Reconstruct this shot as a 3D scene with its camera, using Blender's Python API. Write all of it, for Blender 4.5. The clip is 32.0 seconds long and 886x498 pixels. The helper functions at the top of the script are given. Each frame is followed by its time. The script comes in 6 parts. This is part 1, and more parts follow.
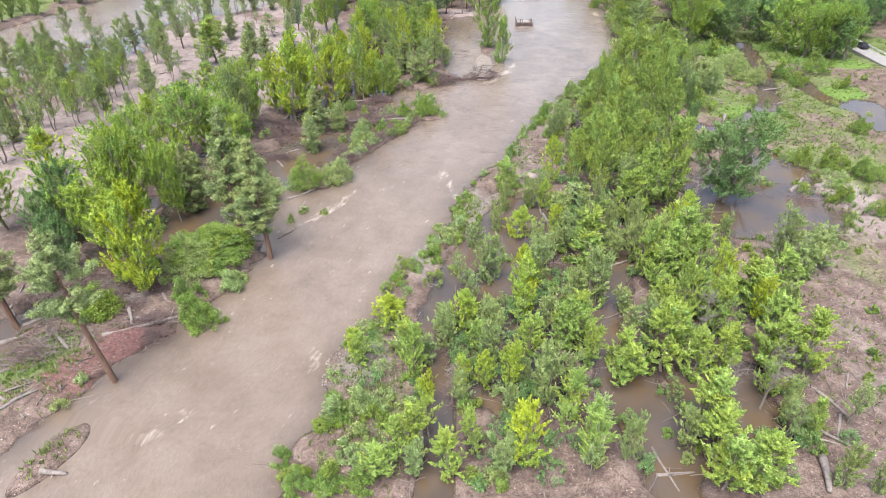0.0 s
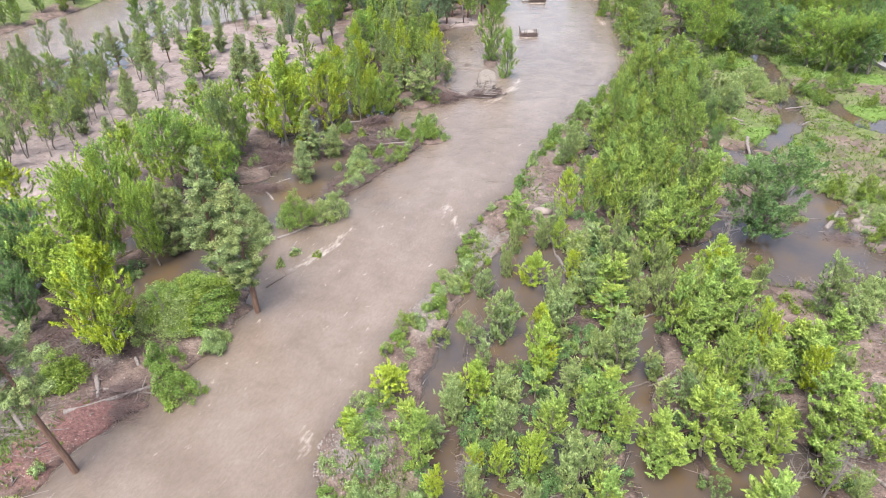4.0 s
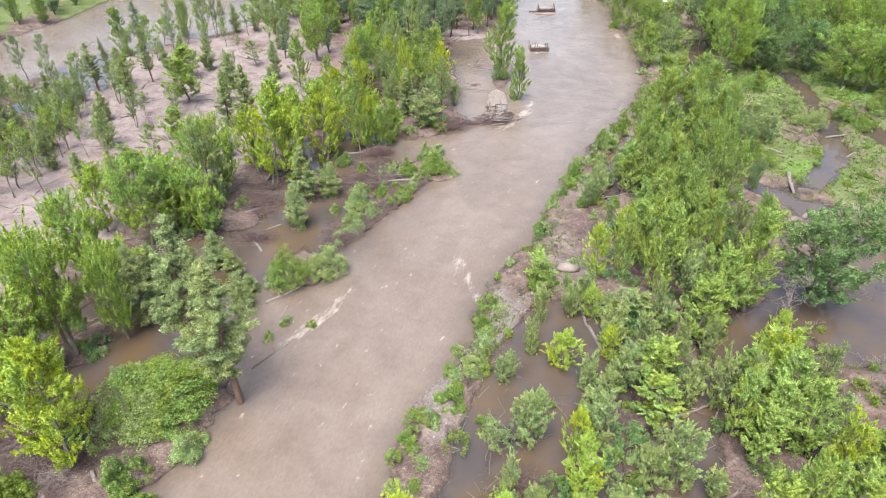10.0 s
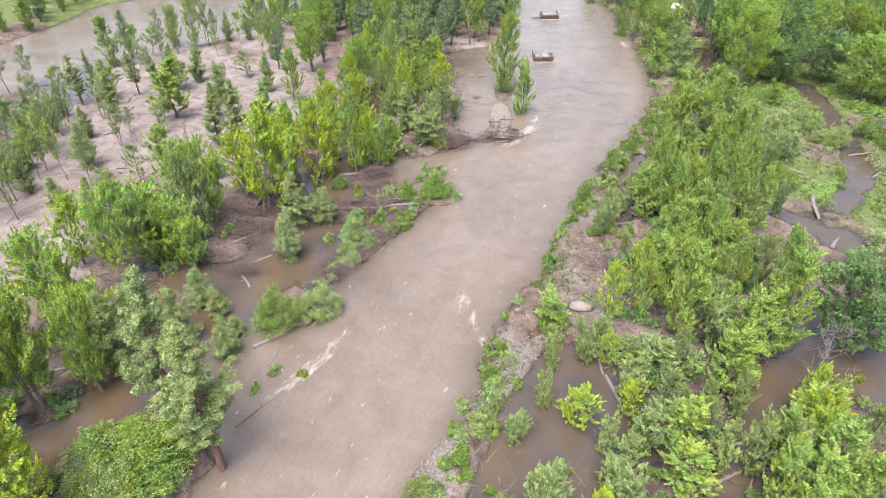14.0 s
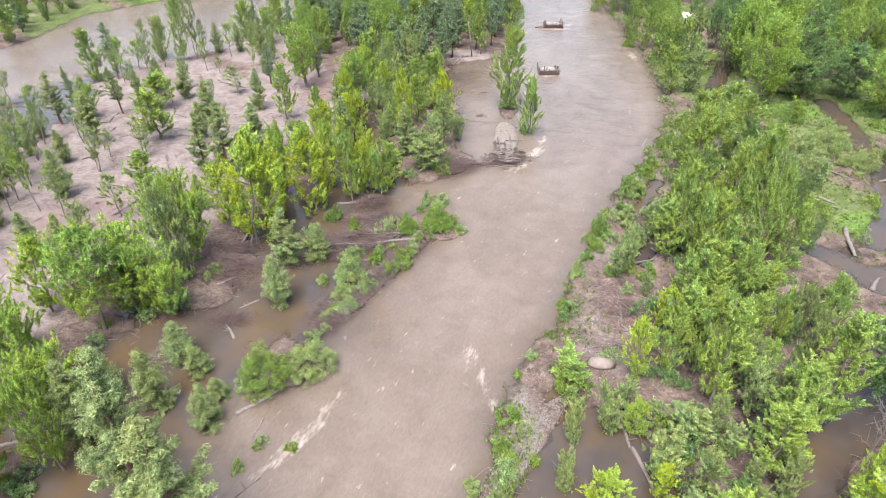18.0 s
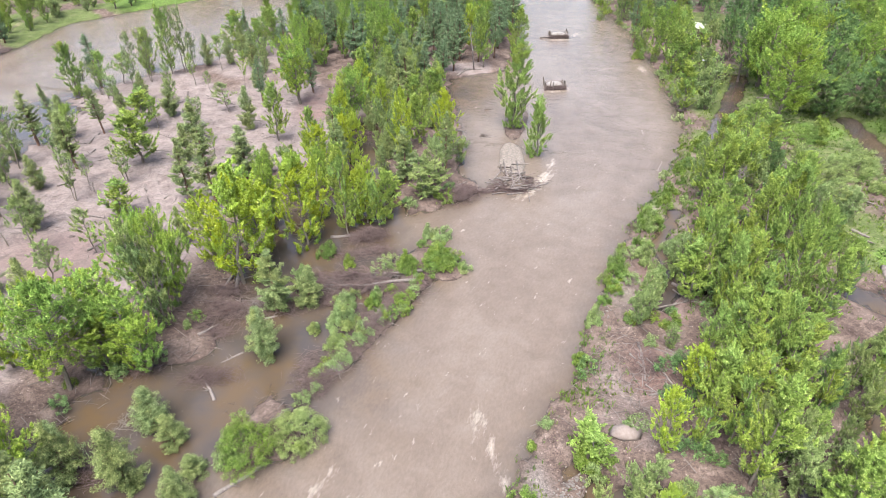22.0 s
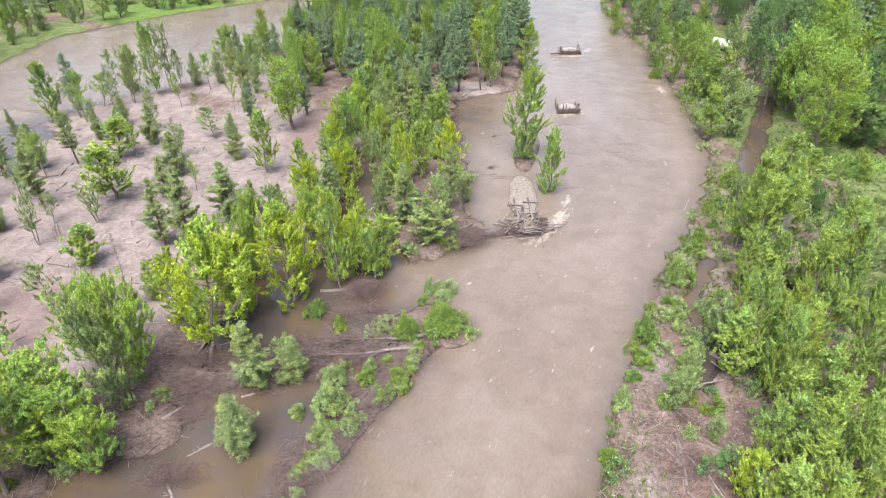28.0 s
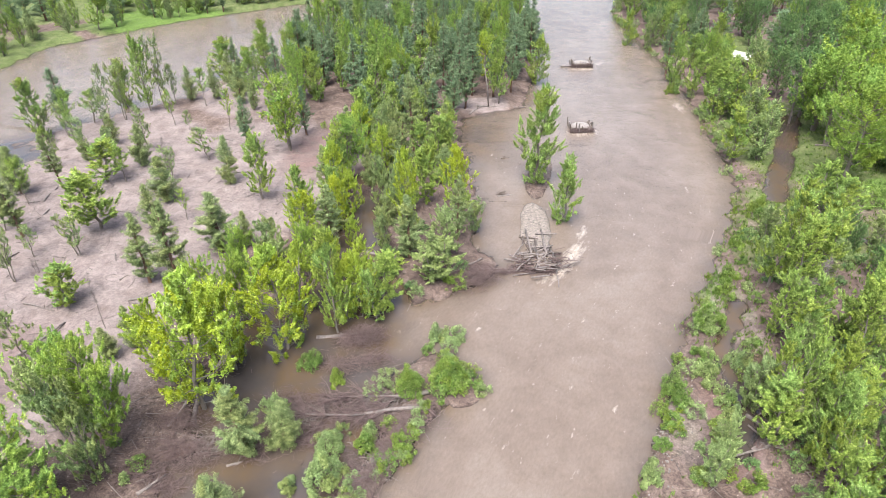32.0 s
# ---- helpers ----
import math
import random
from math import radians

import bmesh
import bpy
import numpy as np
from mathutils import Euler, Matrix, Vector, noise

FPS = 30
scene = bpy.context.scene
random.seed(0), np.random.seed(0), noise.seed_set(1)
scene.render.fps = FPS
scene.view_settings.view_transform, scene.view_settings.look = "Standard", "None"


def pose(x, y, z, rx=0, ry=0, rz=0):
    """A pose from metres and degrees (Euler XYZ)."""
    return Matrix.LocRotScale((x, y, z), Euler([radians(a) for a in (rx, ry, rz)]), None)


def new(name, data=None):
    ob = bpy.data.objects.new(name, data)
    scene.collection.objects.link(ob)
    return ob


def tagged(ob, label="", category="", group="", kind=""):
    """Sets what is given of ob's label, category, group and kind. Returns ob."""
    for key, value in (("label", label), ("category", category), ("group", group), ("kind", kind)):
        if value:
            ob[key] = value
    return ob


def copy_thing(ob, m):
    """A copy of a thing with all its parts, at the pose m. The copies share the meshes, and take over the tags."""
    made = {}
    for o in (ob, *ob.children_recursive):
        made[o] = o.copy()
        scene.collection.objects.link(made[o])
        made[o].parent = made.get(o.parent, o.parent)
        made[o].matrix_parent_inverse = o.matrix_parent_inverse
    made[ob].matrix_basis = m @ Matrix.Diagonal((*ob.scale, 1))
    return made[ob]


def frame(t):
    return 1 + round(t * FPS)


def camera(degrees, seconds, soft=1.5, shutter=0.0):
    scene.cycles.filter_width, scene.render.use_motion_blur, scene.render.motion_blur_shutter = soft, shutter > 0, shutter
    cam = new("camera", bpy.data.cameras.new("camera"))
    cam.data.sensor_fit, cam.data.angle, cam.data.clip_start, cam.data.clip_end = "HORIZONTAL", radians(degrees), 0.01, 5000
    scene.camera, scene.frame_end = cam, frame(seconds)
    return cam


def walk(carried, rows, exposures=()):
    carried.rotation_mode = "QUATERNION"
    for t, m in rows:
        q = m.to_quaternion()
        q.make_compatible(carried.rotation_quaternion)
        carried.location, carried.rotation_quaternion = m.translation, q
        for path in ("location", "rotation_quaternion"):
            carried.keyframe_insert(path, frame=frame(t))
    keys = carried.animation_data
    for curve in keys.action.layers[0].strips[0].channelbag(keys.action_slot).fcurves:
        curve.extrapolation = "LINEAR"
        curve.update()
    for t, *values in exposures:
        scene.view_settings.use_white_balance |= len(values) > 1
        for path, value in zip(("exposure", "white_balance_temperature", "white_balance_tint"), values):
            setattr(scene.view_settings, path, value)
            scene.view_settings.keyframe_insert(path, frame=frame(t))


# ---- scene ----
cam = camera(71.0, 32.0, 0.5)
PATH = [
    (0, 0.00, 0.00, 49.98, 0.793, -33.947, -0.577),
    (1, -0.25, 2.87, 50.16, 0.726, -33.986, -0.585),
    (2, -0.51, 5.67, 50.34, 0.662, -34.025, -0.593),
    (3, -0.81, 8.36, 50.55, 0.601, -34.064, -0.599),
    (4, -1.11, 11.03, 50.76, 0.545, -34.104, -0.604),
    (5, -1.42, 13.74, 50.97, 0.496, -34.145, -0.605),
    (6, -1.78, 16.43, 51.15, 0.453, -34.186, -0.605),
    (7, -2.22, 19.00, 51.26, 0.415, -34.223, -0.603),
    (8, -2.63, 21.44, 51.31, 0.380, -34.255, -0.600),
    (9, -2.91, 23.72, 51.34, 0.347, -34.282, -0.597),
    (10, -3.07, 25.82, 51.38, 0.314, -34.302, -0.594),
    (11, -3.18, 27.75, 51.46, 0.280, -34.319, -0.594),
    (12, -3.27, 29.68, 51.55, 0.243, -34.332, -0.597),
    (13, -3.41, 31.77, 51.61, 0.200, -34.344, -0.603),
    (14, -3.58, 33.98, 51.65, 0.152, -34.353, -0.611),
    (15, -3.75, 36.27, 51.70, 0.098, -34.356, -0.618),
    (16, -3.93, 38.67, 51.75, 0.037, -34.351, -0.622),
    (17, -4.12, 41.17, 51.84, -0.029, -34.338, -0.622),
    (18, -4.38, 43.74, 51.94, -0.096, -34.317, -0.617),
    (19, -4.72, 46.27, 52.02, -0.156, -34.292, -0.608),
    (20, -4.96, 48.72, 52.08, -0.204, -34.266, -0.598),
    (21, -4.96, 51.05, 52.10, -0.232, -34.239, -0.587),
    (22, -4.89, 53.32, 52.10, -0.241, -34.212, -0.578),
    (23, -4.95, 55.60, 52.07, -0.229, -34.183, -0.570),
    (24, -4.98, 57.85, 52.06, -0.196, -34.151, -0.568),
    (25, -4.86, 60.03, 52.06, -0.142, -34.116, -0.570),
    (26, -4.73, 62.16, 52.07, -0.071, -34.077, -0.576),
    (27, -4.77, 64.28, 52.08, 0.014, -34.037, -0.585),
    (28, -4.88, 66.36, 52.11, 0.108, -33.996, -0.595),
    (29, -4.93, 68.40, 52.19, 0.207, -33.956, -0.604),
    (30, -4.98, 70.50, 52.28, 0.310, -33.916, -0.613),
    (31, -5.11, 72.74, 52.38, 0.415, -33.876, -0.621),
    (32, -5.29, 75.07, 52.48, 0.522, -33.837, -0.629),
]
walk(cam, [(t, pose(x, y, z, 90 + pitch, 0, yaw) @ pose(0, 0, 0, 0, 0, roll)) for t, x, y, z, yaw, pitch, roll in PATH])

# ---- light ----
SUN_UP, SUN_TURN = 66.0, 200.0
world = bpy.data.worlds.new("world")
scene.world = world
world.use_nodes = True
wn = world.node_tree.nodes
sky = wn.new("ShaderNodeTexSky")
sky.sky_type, sky.sun_disc = "NISHITA", False
sky.sun_elevation, sky.sun_rotation = radians(SUN_UP), radians(SUN_TURN)
sky.air_density, sky.dust_density, sky.ozone_density = 1.0, 4.0, 1.0
soft = wn.new("ShaderNodeHueSaturation")
soft.inputs["Saturation"].default_value = 0.9
world.node_tree.links.new(sky.outputs[0], soft.inputs["Color"])
world.node_tree.links.new(soft.outputs[0], wn["Background"].inputs[0])
wn["Background"].inputs[1].default_value = 0.12
sun = new("sun", bpy.data.lights.new("sun", "SUN"))
sun.data.energy, sun.data.angle, sun.data.color = 2.3, radians(42), (1.0, 0.99, 0.97)
sun.matrix_world = Matrix.Rotation(radians(-SUN_TURN), 4, "Z") @ Matrix.Rotation(radians(SUN_UP - 90), 4, "X")
scene.view_settings.exposure = 1.92


# ---- materials ----
class Mat:
    """A node material under construction."""

    def __init__(self, name, rough=0.8, spec=0.3):
        self.m = bpy.data.materials.new(name)
        self.m.use_nodes = True
        self.t = self.m.node_tree
        self.b = self.t.nodes["Principled BSDF"]
        self.b.inputs["Roughness"].default_value = rough
        self.b.inputs["Specular IOR Level"].default_value = spec

    def node(self, kind, **inputs):
        n = self.t.nodes.new("ShaderNode" + kind)
        for key, v in inputs.items():
            self.put(v, n.inputs[key.replace("_", " ")])
        return n

    def put(self, v, socket):
        if isinstance(v, bpy.types.NodeSocket):
            self.t.links.new(v, socket)
        else:
            socket.default_value = v

    def noise(self, scale, detail=4.0, rough=0.6, vec=None, stretch=None):
        if vec is None:
            vec = self.node("TexCoord").outputs["Object"]
        if stretch:
            mp = self.node("Mapping", Vector=vec)
            mp.inputs["Scale"].default_value = stretch
            vec = mp.outputs[0]
        n = self.node("TexNoise", Vector=vec, Scale=scale, Detail=detail, Roughness=rough)
        return n.outputs[0]

    def ramp(self, fac, *stops):
        r = self.node("ValToRGB", Fac=fac)
        el = r.color_ramp.elements
        while len(el) < len(stops):
            el.new(0.5)
        for e, (p, c) in zip(el, stops):
            e.position, e.color = p, (*c, 1) if isinstance(c, tuple) else (c, c, c, 1)
        return r.outputs[0]

    def mix(self, fac, a, b, how="MIX"):
        n = self.t.nodes.new("ShaderNodeMix")
        n.data_type, n.blend_type = "RGBA", how
        self.put(fac, n.inputs[0])
        self.put((*a, 1) if isinstance(a, tuple) else a, n.inputs[6])
        self.put((*b, 1) if isinstance(b, tuple) else b, n.inputs[7])
        return n.outputs[2]

    def math(self, op, a, b=0.0):
        n = self.t.nodes.new("ShaderNodeMath")
        n.operation, n.use_clamp = op, False
        self.put(a, n.inputs[0])
        self.put(b, n.inputs[1])
        return n.outputs[0]

    def attr(self, name):
        n = self.t.nodes.new("ShaderNodeAttribute")
        n.attribute_name = name
        return n.outputs["Fac"]

    def bump(self, height, strength=0.4, dist=0.1):
        n = self.node("Bump", Height=height, Strength=strength, Distance=dist)
        self.put(n.outputs[0], self.b.inputs["Normal"])

    def colour(self, c):
        self.put((*c, 1) if isinstance(c, tuple) else c, self.b.inputs["Base Color"])
        return self.m


def leaf_material(name, dark, mid, light):
    k = Mat(name, 0.65, 0.1)
    isl = k.node("NewGeometry").outputs["Random Per Island"]
    place = k.noise(0.16, 1, 0.5, k.node("NewGeometry").outputs["Position"])
    ob = k.math("FRACT", k.math("ADD", k.node("ObjectInfo").outputs["Random"], k.math("MULTIPLY", place, 2.2)))
    c = k.ramp(isl, (0.0, dark), (0.42, mid), (0.72, mid), (1.0, light))
    hsv = k.node("HueSaturation", Color=c)
    k.put(k.math("ADD", k.math("MULTIPLY", ob, 0.034), 0.485), hsv.inputs["Hue"])
    k.put(k.math("SUBTRACT", 1.1, k.math("MULTIPLY", ob, 0.12)), hsv.inputs["Saturation"])
    clump = k.ramp(k.noise(1.3, 2, 0.5), (0.35, 0.8), (0.65, 1.18))
    other = k.math("FRACT", k.math("MULTIPLY", ob, 7.31))
    k.put(k.math("MULTIPLY", clump, k.math("ADD", k.math("MULTIPLY", other, 0.55), 0.72)), hsv.inputs["Value"])
    k.colour(hsv.outputs[0])
    tr = k.node("BsdfTranslucent", Color=hsv.outputs[0])
    mx = k.t.nodes.new("ShaderNodeMixShader")
    mx.inputs[0].default_value = 0.2
    k.t.links.new(k.b.outputs[0], mx.inputs[1])
    k.t.links.new(tr.outputs[0], mx.inputs[2])
    k.t.links.new(mx.outputs[0], k.t.nodes["Material Output"].inputs[0])
    return k.m


def bark_material(name, dark, light, scale=3.0):
    k = Mat(name, 0.9, 0.2)
    n = k.noise(scale, 6, 0.7, stretch=(1, 1, 0.2))
    ob = k.node("ObjectInfo").outputs["Random"]
    c = k.ramp(n, (0.3, dark), (0.7, light))
    k.bump(n, 0.6, 0.05)
    return k.colour(k.mix(k.math("MULTIPLY", ob, 0.35), c, dark))


M_COTTON = leaf_material("cottonwood_leaves", (0.063, 0.097, 0.023), (0.188, 0.269, 0.059), (0.385, 0.468, 0.158))
M_LIME = leaf_material("lime_leaves", (0.087, 0.123, 0.015), (0.235, 0.313, 0.039), (0.431, 0.527, 0.151))
M_BROAD = leaf_material("broad_leaves", (0.057, 0.098, 0.019), (0.179, 0.267, 0.051), (0.356, 0.463, 0.133))
M_DEEP = leaf_material("deep_green_leaves", (0.034, 0.063, 0.025), (0.104, 0.173, 0.061), (0.225, 0.315, 0.125))
M_WILLOW = leaf_material("willow_leaves", (0.060, 0.087, 0.031), (0.177, 0.233, 0.085), (0.332, 0.397, 0.177))
M_SHRUB = leaf_material("shrub_leaves", (0.038, 0.070, 0.015), (0.121, 0.181, 0.036), (0.265, 0.323, 0.122))
M_NEEDLE = leaf_material("pine_needles", (0.060, 0.084, 0.034), (0.178, 0.222, 0.089), (0.328, 0.382, 0.169))
# darker, bluer copy of the pine needles: distance and haze put into the colour
M_FAR_NEEDLE = leaf_material("dark_needles", (0.040, 0.066, 0.038), (0.122, 0.179, 0.094), (0.271, 0.340, 0.180))
M_GRASS = leaf_material("grass_blades", (0.05, 0.085, 0.018), (0.1, 0.15, 0.03), (0.16, 0.2, 0.065))
M_BARK = bark_material("grey_bark", (0.09, 0.075, 0.06), (0.24, 0.21, 0.18))
M_PINEBARK = bark_material("red_pine_bark", (0.083, 0.048, 0.035), (0.195, 0.123, 0.090))
M_DEAD = bark_material("weathered_wood", (0.086, 0.072, 0.067), (0.215, 0.187, 0.172))
M_WETLOG = bark_material("wet_wood", (0.05, 0.04, 0.035), (0.15, 0.12, 0.1))
M_BRUSH = bark_material("brown_brush", (0.05, 0.034, 0.033), (0.165, 0.12, 0.112), 8.0)


def ground_material():
    k = Mat("flood_plain_soil", 0.95, 0.15)
    pos = k.node("NewGeometry").outputs["Position"]
    big, mid, fine = k.noise(0.06, 5, 0.6, pos), k.noise(0.45, 7, 0.7, pos), k.noise(2.6, 7, 0.78, pos)
    litter = k.ramp(mid, (0.3, (0.046, 0.032, 0.028)), (0.5, (0.092, 0.067, 0.057)), (0.72, (0.165, 0.128, 0.11)))
    sand = k.ramp(mid, (0.3, (0.105, 0.083, 0.075)), (0.5, (0.152, 0.124, 0.117)), (0.7, (0.2, 0.168, 0.158)))
    grass = k.ramp(mid, (0.3, (0.045, 0.062, 0.02)), (0.5, (0.078, 0.102, 0.034)), (0.72, (0.12, 0.122, 0.062)))
    edge = k.math("MULTIPLY", k.math("SUBTRACT", big, 0.5), 1.6)
    f_s = k.ramp(k.math("ADD", k.attr("sand"), edge), (0.3, 0.0), (0.62, 1.0))
    f_g = k.ramp(k.math("ADD", k.attr("grass"), edge), (0.35, 0.0), (0.6, 1.0))
    c = k.mix(f_s, litter, sand)
    c = k.mix(k.math("MULTIPLY", k.attr("red"), k.ramp(mid, (0.35, 0.2), (0.55, 1.0))), c, (0.105, 0.056, 0.05))
    c = k.mix(f_g, c, grass)
    gravel = k.ramp(k.noise(9.0, 3, 0.8, pos), (0.35, (0.08, 0.07, 0.065)), (0.65, (0.2, 0.175, 0.16)))
    c = k.mix(k.attr("gravel"), c, gravel)
    pale = k.math("ADD", k.attr("pale"), k.math("MULTIPLY", k.math("SUBTRACT", mid, 0.5), 1.5))
    c = k.mix(k.ramp(pale, (0.4, 0.0), (0.6, 1.0)), c, k.ramp(fine, (0.35, (0.12, 0.103, 0.09)), (0.6, (0.185, 0.16, 0.142))))
    lawn = k.math("ADD", k.attr("lawn"), k.math("MULTIPLY", k.math("SUBTRACT", mid, 0.5), 1.2))
    c = k.mix(k.ramp(lawn, (0.4, 0.0), (0.6, 1.0)), c, k.ramp(fine, (0.35, (0.048, 0.086, 0.018)), (0.65, (0.1, 0.152, 0.036))))
    flake = k.node("TexVoronoi", Vector=pos, Scale=3.2, Randomness=1.0)
    tint = k.node("SeparateColor", Color=flake.outputs["Color"])
    flat = k.math("MULTIPLY", k.ramp(flake.outputs["Distance"], (0.16, 1.0), (0.3, 0.0)), k.math("SUBTRACT", 1.0, k.math("MULTIPLY", f_s, 0.7)))
    c = k.mix(k.math("MULTIPLY", flat, k.ramp(tint.outputs[0], (0.7, 0.0), (0.75, 0.6))), c, (0.3, 0.255, 0.225))
    c = k.mix(k.math("MULTIPLY", flat, k.ramp(tint.outputs[1], (0.6, 0.0), (0.65, 0.7))), c, (0.05, 0.035, 0.03))
    grain = k.noise(7.0, 3, 0.7, pos)
    c = k.mix(k.math("SUBTRACT", 1.0, k.math("MULTIPLY", f_s, 0.6)), c, k.ramp(grain, (0.35, 0.62), (0.5, 1.0), (0.65, 1.35)), "MULTIPLY")
    speck = k.ramp(fine, (0.36, 0.5), (0.5, 1.0), (0.64, 1.3))
    c = k.mix(k.math("SUBTRACT", 0.9, k.math("MULTIPLY", f_s, 0.35)), c, speck, "MULTIPLY")
    z = k.node("SeparateXYZ", Vector=pos).outputs[2]
    wet = k.ramp(k.math("ADD", z, k.math("MULTIPLY", mid, 0.3)), (0.14, 0.42), (0.3, 1.0))
    c = k.mix(1.0, c, wet, "MULTIPLY")
    k.bump(k.math("ADD", fine, k.math("MULTIPLY", mid, 2.0)), 0.4, 0.12)
    return k.colour(c)


def water_material():
    k = Mat("silty_flood_water", 0.12, 0.5)
    pos = k.node("NewGeometry").outputs["Position"]
    uv = k.node("UVMap").outputs[0]
    big = k.noise(0.05, 4, 0.6, uv, (1, 0.5, 1))
    swirl = k.node("TexNoise", Vector=uv, Scale=0.22, Detail=5.0, Roughness=0.6, Distortion=0.35).outputs[0]
    chop = k.noise(1.6, 5, 0.7, uv, (1, 0.55, 1))
    tone = k.math("ADD", k.math("MULTIPLY", big, 0.45), k.math("ADD", k.math("MULTIPLY", swirl, 0.4), k.math("MULTIPLY", chop, 0.15)))
    river = k.ramp(tone, (0.4, (0.106, 0.081, 0.064)), (0.5, (0.124, 0.097, 0.078)), (0.6, (0.142, 0.114, 0.094)))
    still = k.ramp(k.noise(0.13, 4, 0.6, pos), (0.36, (0.046, 0.039, 0.036)), (0.5, (0.06, 0.046, 0.036)), (0.66, (0.074, 0.05, 0.028)))
    flow = k.attr("flow")
    c = k.mix(k.attr("silt"), still, river)
    foam_n = k.noise(1.5, 6, 0.7, uv, (1, 0.35, 1))
    fleck_n = k.noise(0.95, 6, 0.68, uv, (1, 0.4, 1))
    foam = k.ramp(k.math("ADD", k.attr("foam"), k.math("MULTIPLY", k.math("SUBTRACT", foam_n, 0.5), 1.7)), (0.42, 0.0), (0.95, 0.62))
    fleck = k.math("MULTIPLY", k.ramp(fleck_n, (0.63, 0.0), (0.71, 0.42)), flow)
    # the ripples' sparkle and dark sides painted into the river's colour
    ripple_tone = k.noise(3.4, 3, 0.7, uv, (1, 0.45, 1))
    c = k.mix(flow, c, k.mix(1.0, c, k.ramp(ripple_tone, (0.35, 0.92), (0.5, 1.0), (0.66, 1.08)), "MULTIPLY"))
    f = k.math("MAXIMUM", foam, fleck)
    c = k.mix(f, c, (0.4, 0.35, 0.3))
    rip = k.math("ADD", k.math("MULTIPLY", chop, 0.8), k.math("MULTIPLY", swirl, 1.3))
    k.bump(k.math("MULTIPLY", rip, k.math("ADD", k.math("MULTIPLY", flow, 0.95), 0.05)), 0.5, 0.3)
    k.put(k.math("ADD", k.math("MULTIPLY", flow, 0.12), 0.04), k.b.inputs["Roughness"])
    k.b.inputs["IOR"].default_value = 1.42
    k.put(k.math("MAXIMUM", k.attr("murk"), f), k.b.inputs["Alpha"])
    return k.colour(c)


def plain(name, a, b, rough=0.7, scale=4.0, metal=0.0):
    k = Mat(name, rough, 0.4)
    n = k.noise(scale, 5, 0.65)
    k.b.inputs["Metallic"].default_value = metal
    k.bump(n, 0.2, 0.02)
    return k.colour(k.ramp(n, (0.3, a), (0.7, b)))


M_GROUND, M_WATER = ground_material(), water_material()
M_STONE = plain("river_stone", (0.085, 0.078, 0.072), (0.2, 0.18, 0.165), 0.85, 2.0)
M_FILL = plain("pale_gravel", (0.12, 0.105, 0.095), (0.22, 0.2, 0.185), 0.9, 5.0)
M_ROOF = plain("pale_metal_roof", (0.247, 0.278, 0.190), (0.342, 0.370, 0.280), 0.45)
M_WHITE = plain("weathered_white_sheet", (0.3, 0.31, 0.32), (0.4, 0.41, 0.42), 0.6)
M_TIMBER = plain("dark_timber", (0.06, 0.045, 0.035), (0.15, 0.11, 0.08), 0.85)
M_ROAD = plain("worn_asphalt", (0.13, 0.125, 0.12), (0.19, 0.18, 0.175), 0.9, 1.0)
M_CARPAINT = plain("dark_car_paint", (0.015, 0.015, 0.02), (0.03, 0.03, 0.04), 0.25)
M_GLASS = plain("dark_car_glass", (0.01, 0.012, 0.014), (0.02, 0.022, 0.025), 0.08)
M_RUBBER = plain("tyre_rubber", (0.015, 0.015, 0.015), (0.03, 0.03, 0.03), 0.9)
M_STEEL = plain("galvanised_steel", (0.45, 0.46, 0.47), (0.6, 0.61, 0.62), 0.5, 3.0, 0.6)


# ---- mesh helpers ----
def mesh(name, verts, faces, material, smooth=False):
    me = bpy.data.meshes.new(name)
    me.from_pydata([tuple(v) for v in verts], [], faces)
    me.materials.append(material)
    if smooth:
        me.shade_smooth()
    return me


def part(name, me, parent, label=""):
    ob = new(name, me)
    ob.parent = parent
    return tagged(ob, label) if label else ob


def tube(path, radii, sides=6):
    """A tapered tube along a path: vertices and faces."""
    path = [Vector(p) for p in path]
    verts, faces = [], []
    for i, p in enumerate(path):
        d = (path[min(i + 1, len(path) - 1)] - path[max(i - 1, 0)]).normalized()
        u = d.orthogonal().normalized()
        v = d.cross(u)
        for s in range(sides):
            a = 2 * math.pi * s / sides
            verts.append(p + (u * math.cos(a) + v * math.sin(a)) * radii[i])
    for i in range(len(path) - 1):
        for s in range(sides):
            a, b = i * sides + s, i * sides + (s + 1) % sides
            faces.append((a, b, b + sides, a + sides))
    faces.append(tuple(range(sides))[::-1])
    faces.append(tuple(range((len(path) - 1) * sides, len(path) * sides)))
    return verts, faces


class Heap:
    """Collects pieces into one mesh."""

    def __init__(self):
        self.v, self.f = [], []

    def add(self, piece, m=None):
        n = len(self.v)
        v, f = piece
        self.v += [m @ Vector(p) for p in v] if m else list(v)
        self.f += [tuple(i + n for i in q) for q in f]
        return self

    def mesh(self, name, material, smooth=False):
        return mesh(name, self.v, self.f, material, smooth)


def box(sx, sy, sz, bevel=0.02, at=(0, 0, 0)):
    bm = bmesh.new()
    bmesh.ops.create_cube(bm, size=1)
    bmesh.ops.scale(bm, vec=(sx, sy, sz), verts=bm.verts)
    bmesh.ops.bevel(bm, geom=bm.edges[:], offset=bevel, segments=1, affect="EDGES")
    bmesh.ops.translate(bm, vec=at, verts=bm.verts)
    out = [v.co.copy() for v in bm.verts], [tuple(v.index for v in f.verts) for f in bm.faces]
    bm.free()
    return out


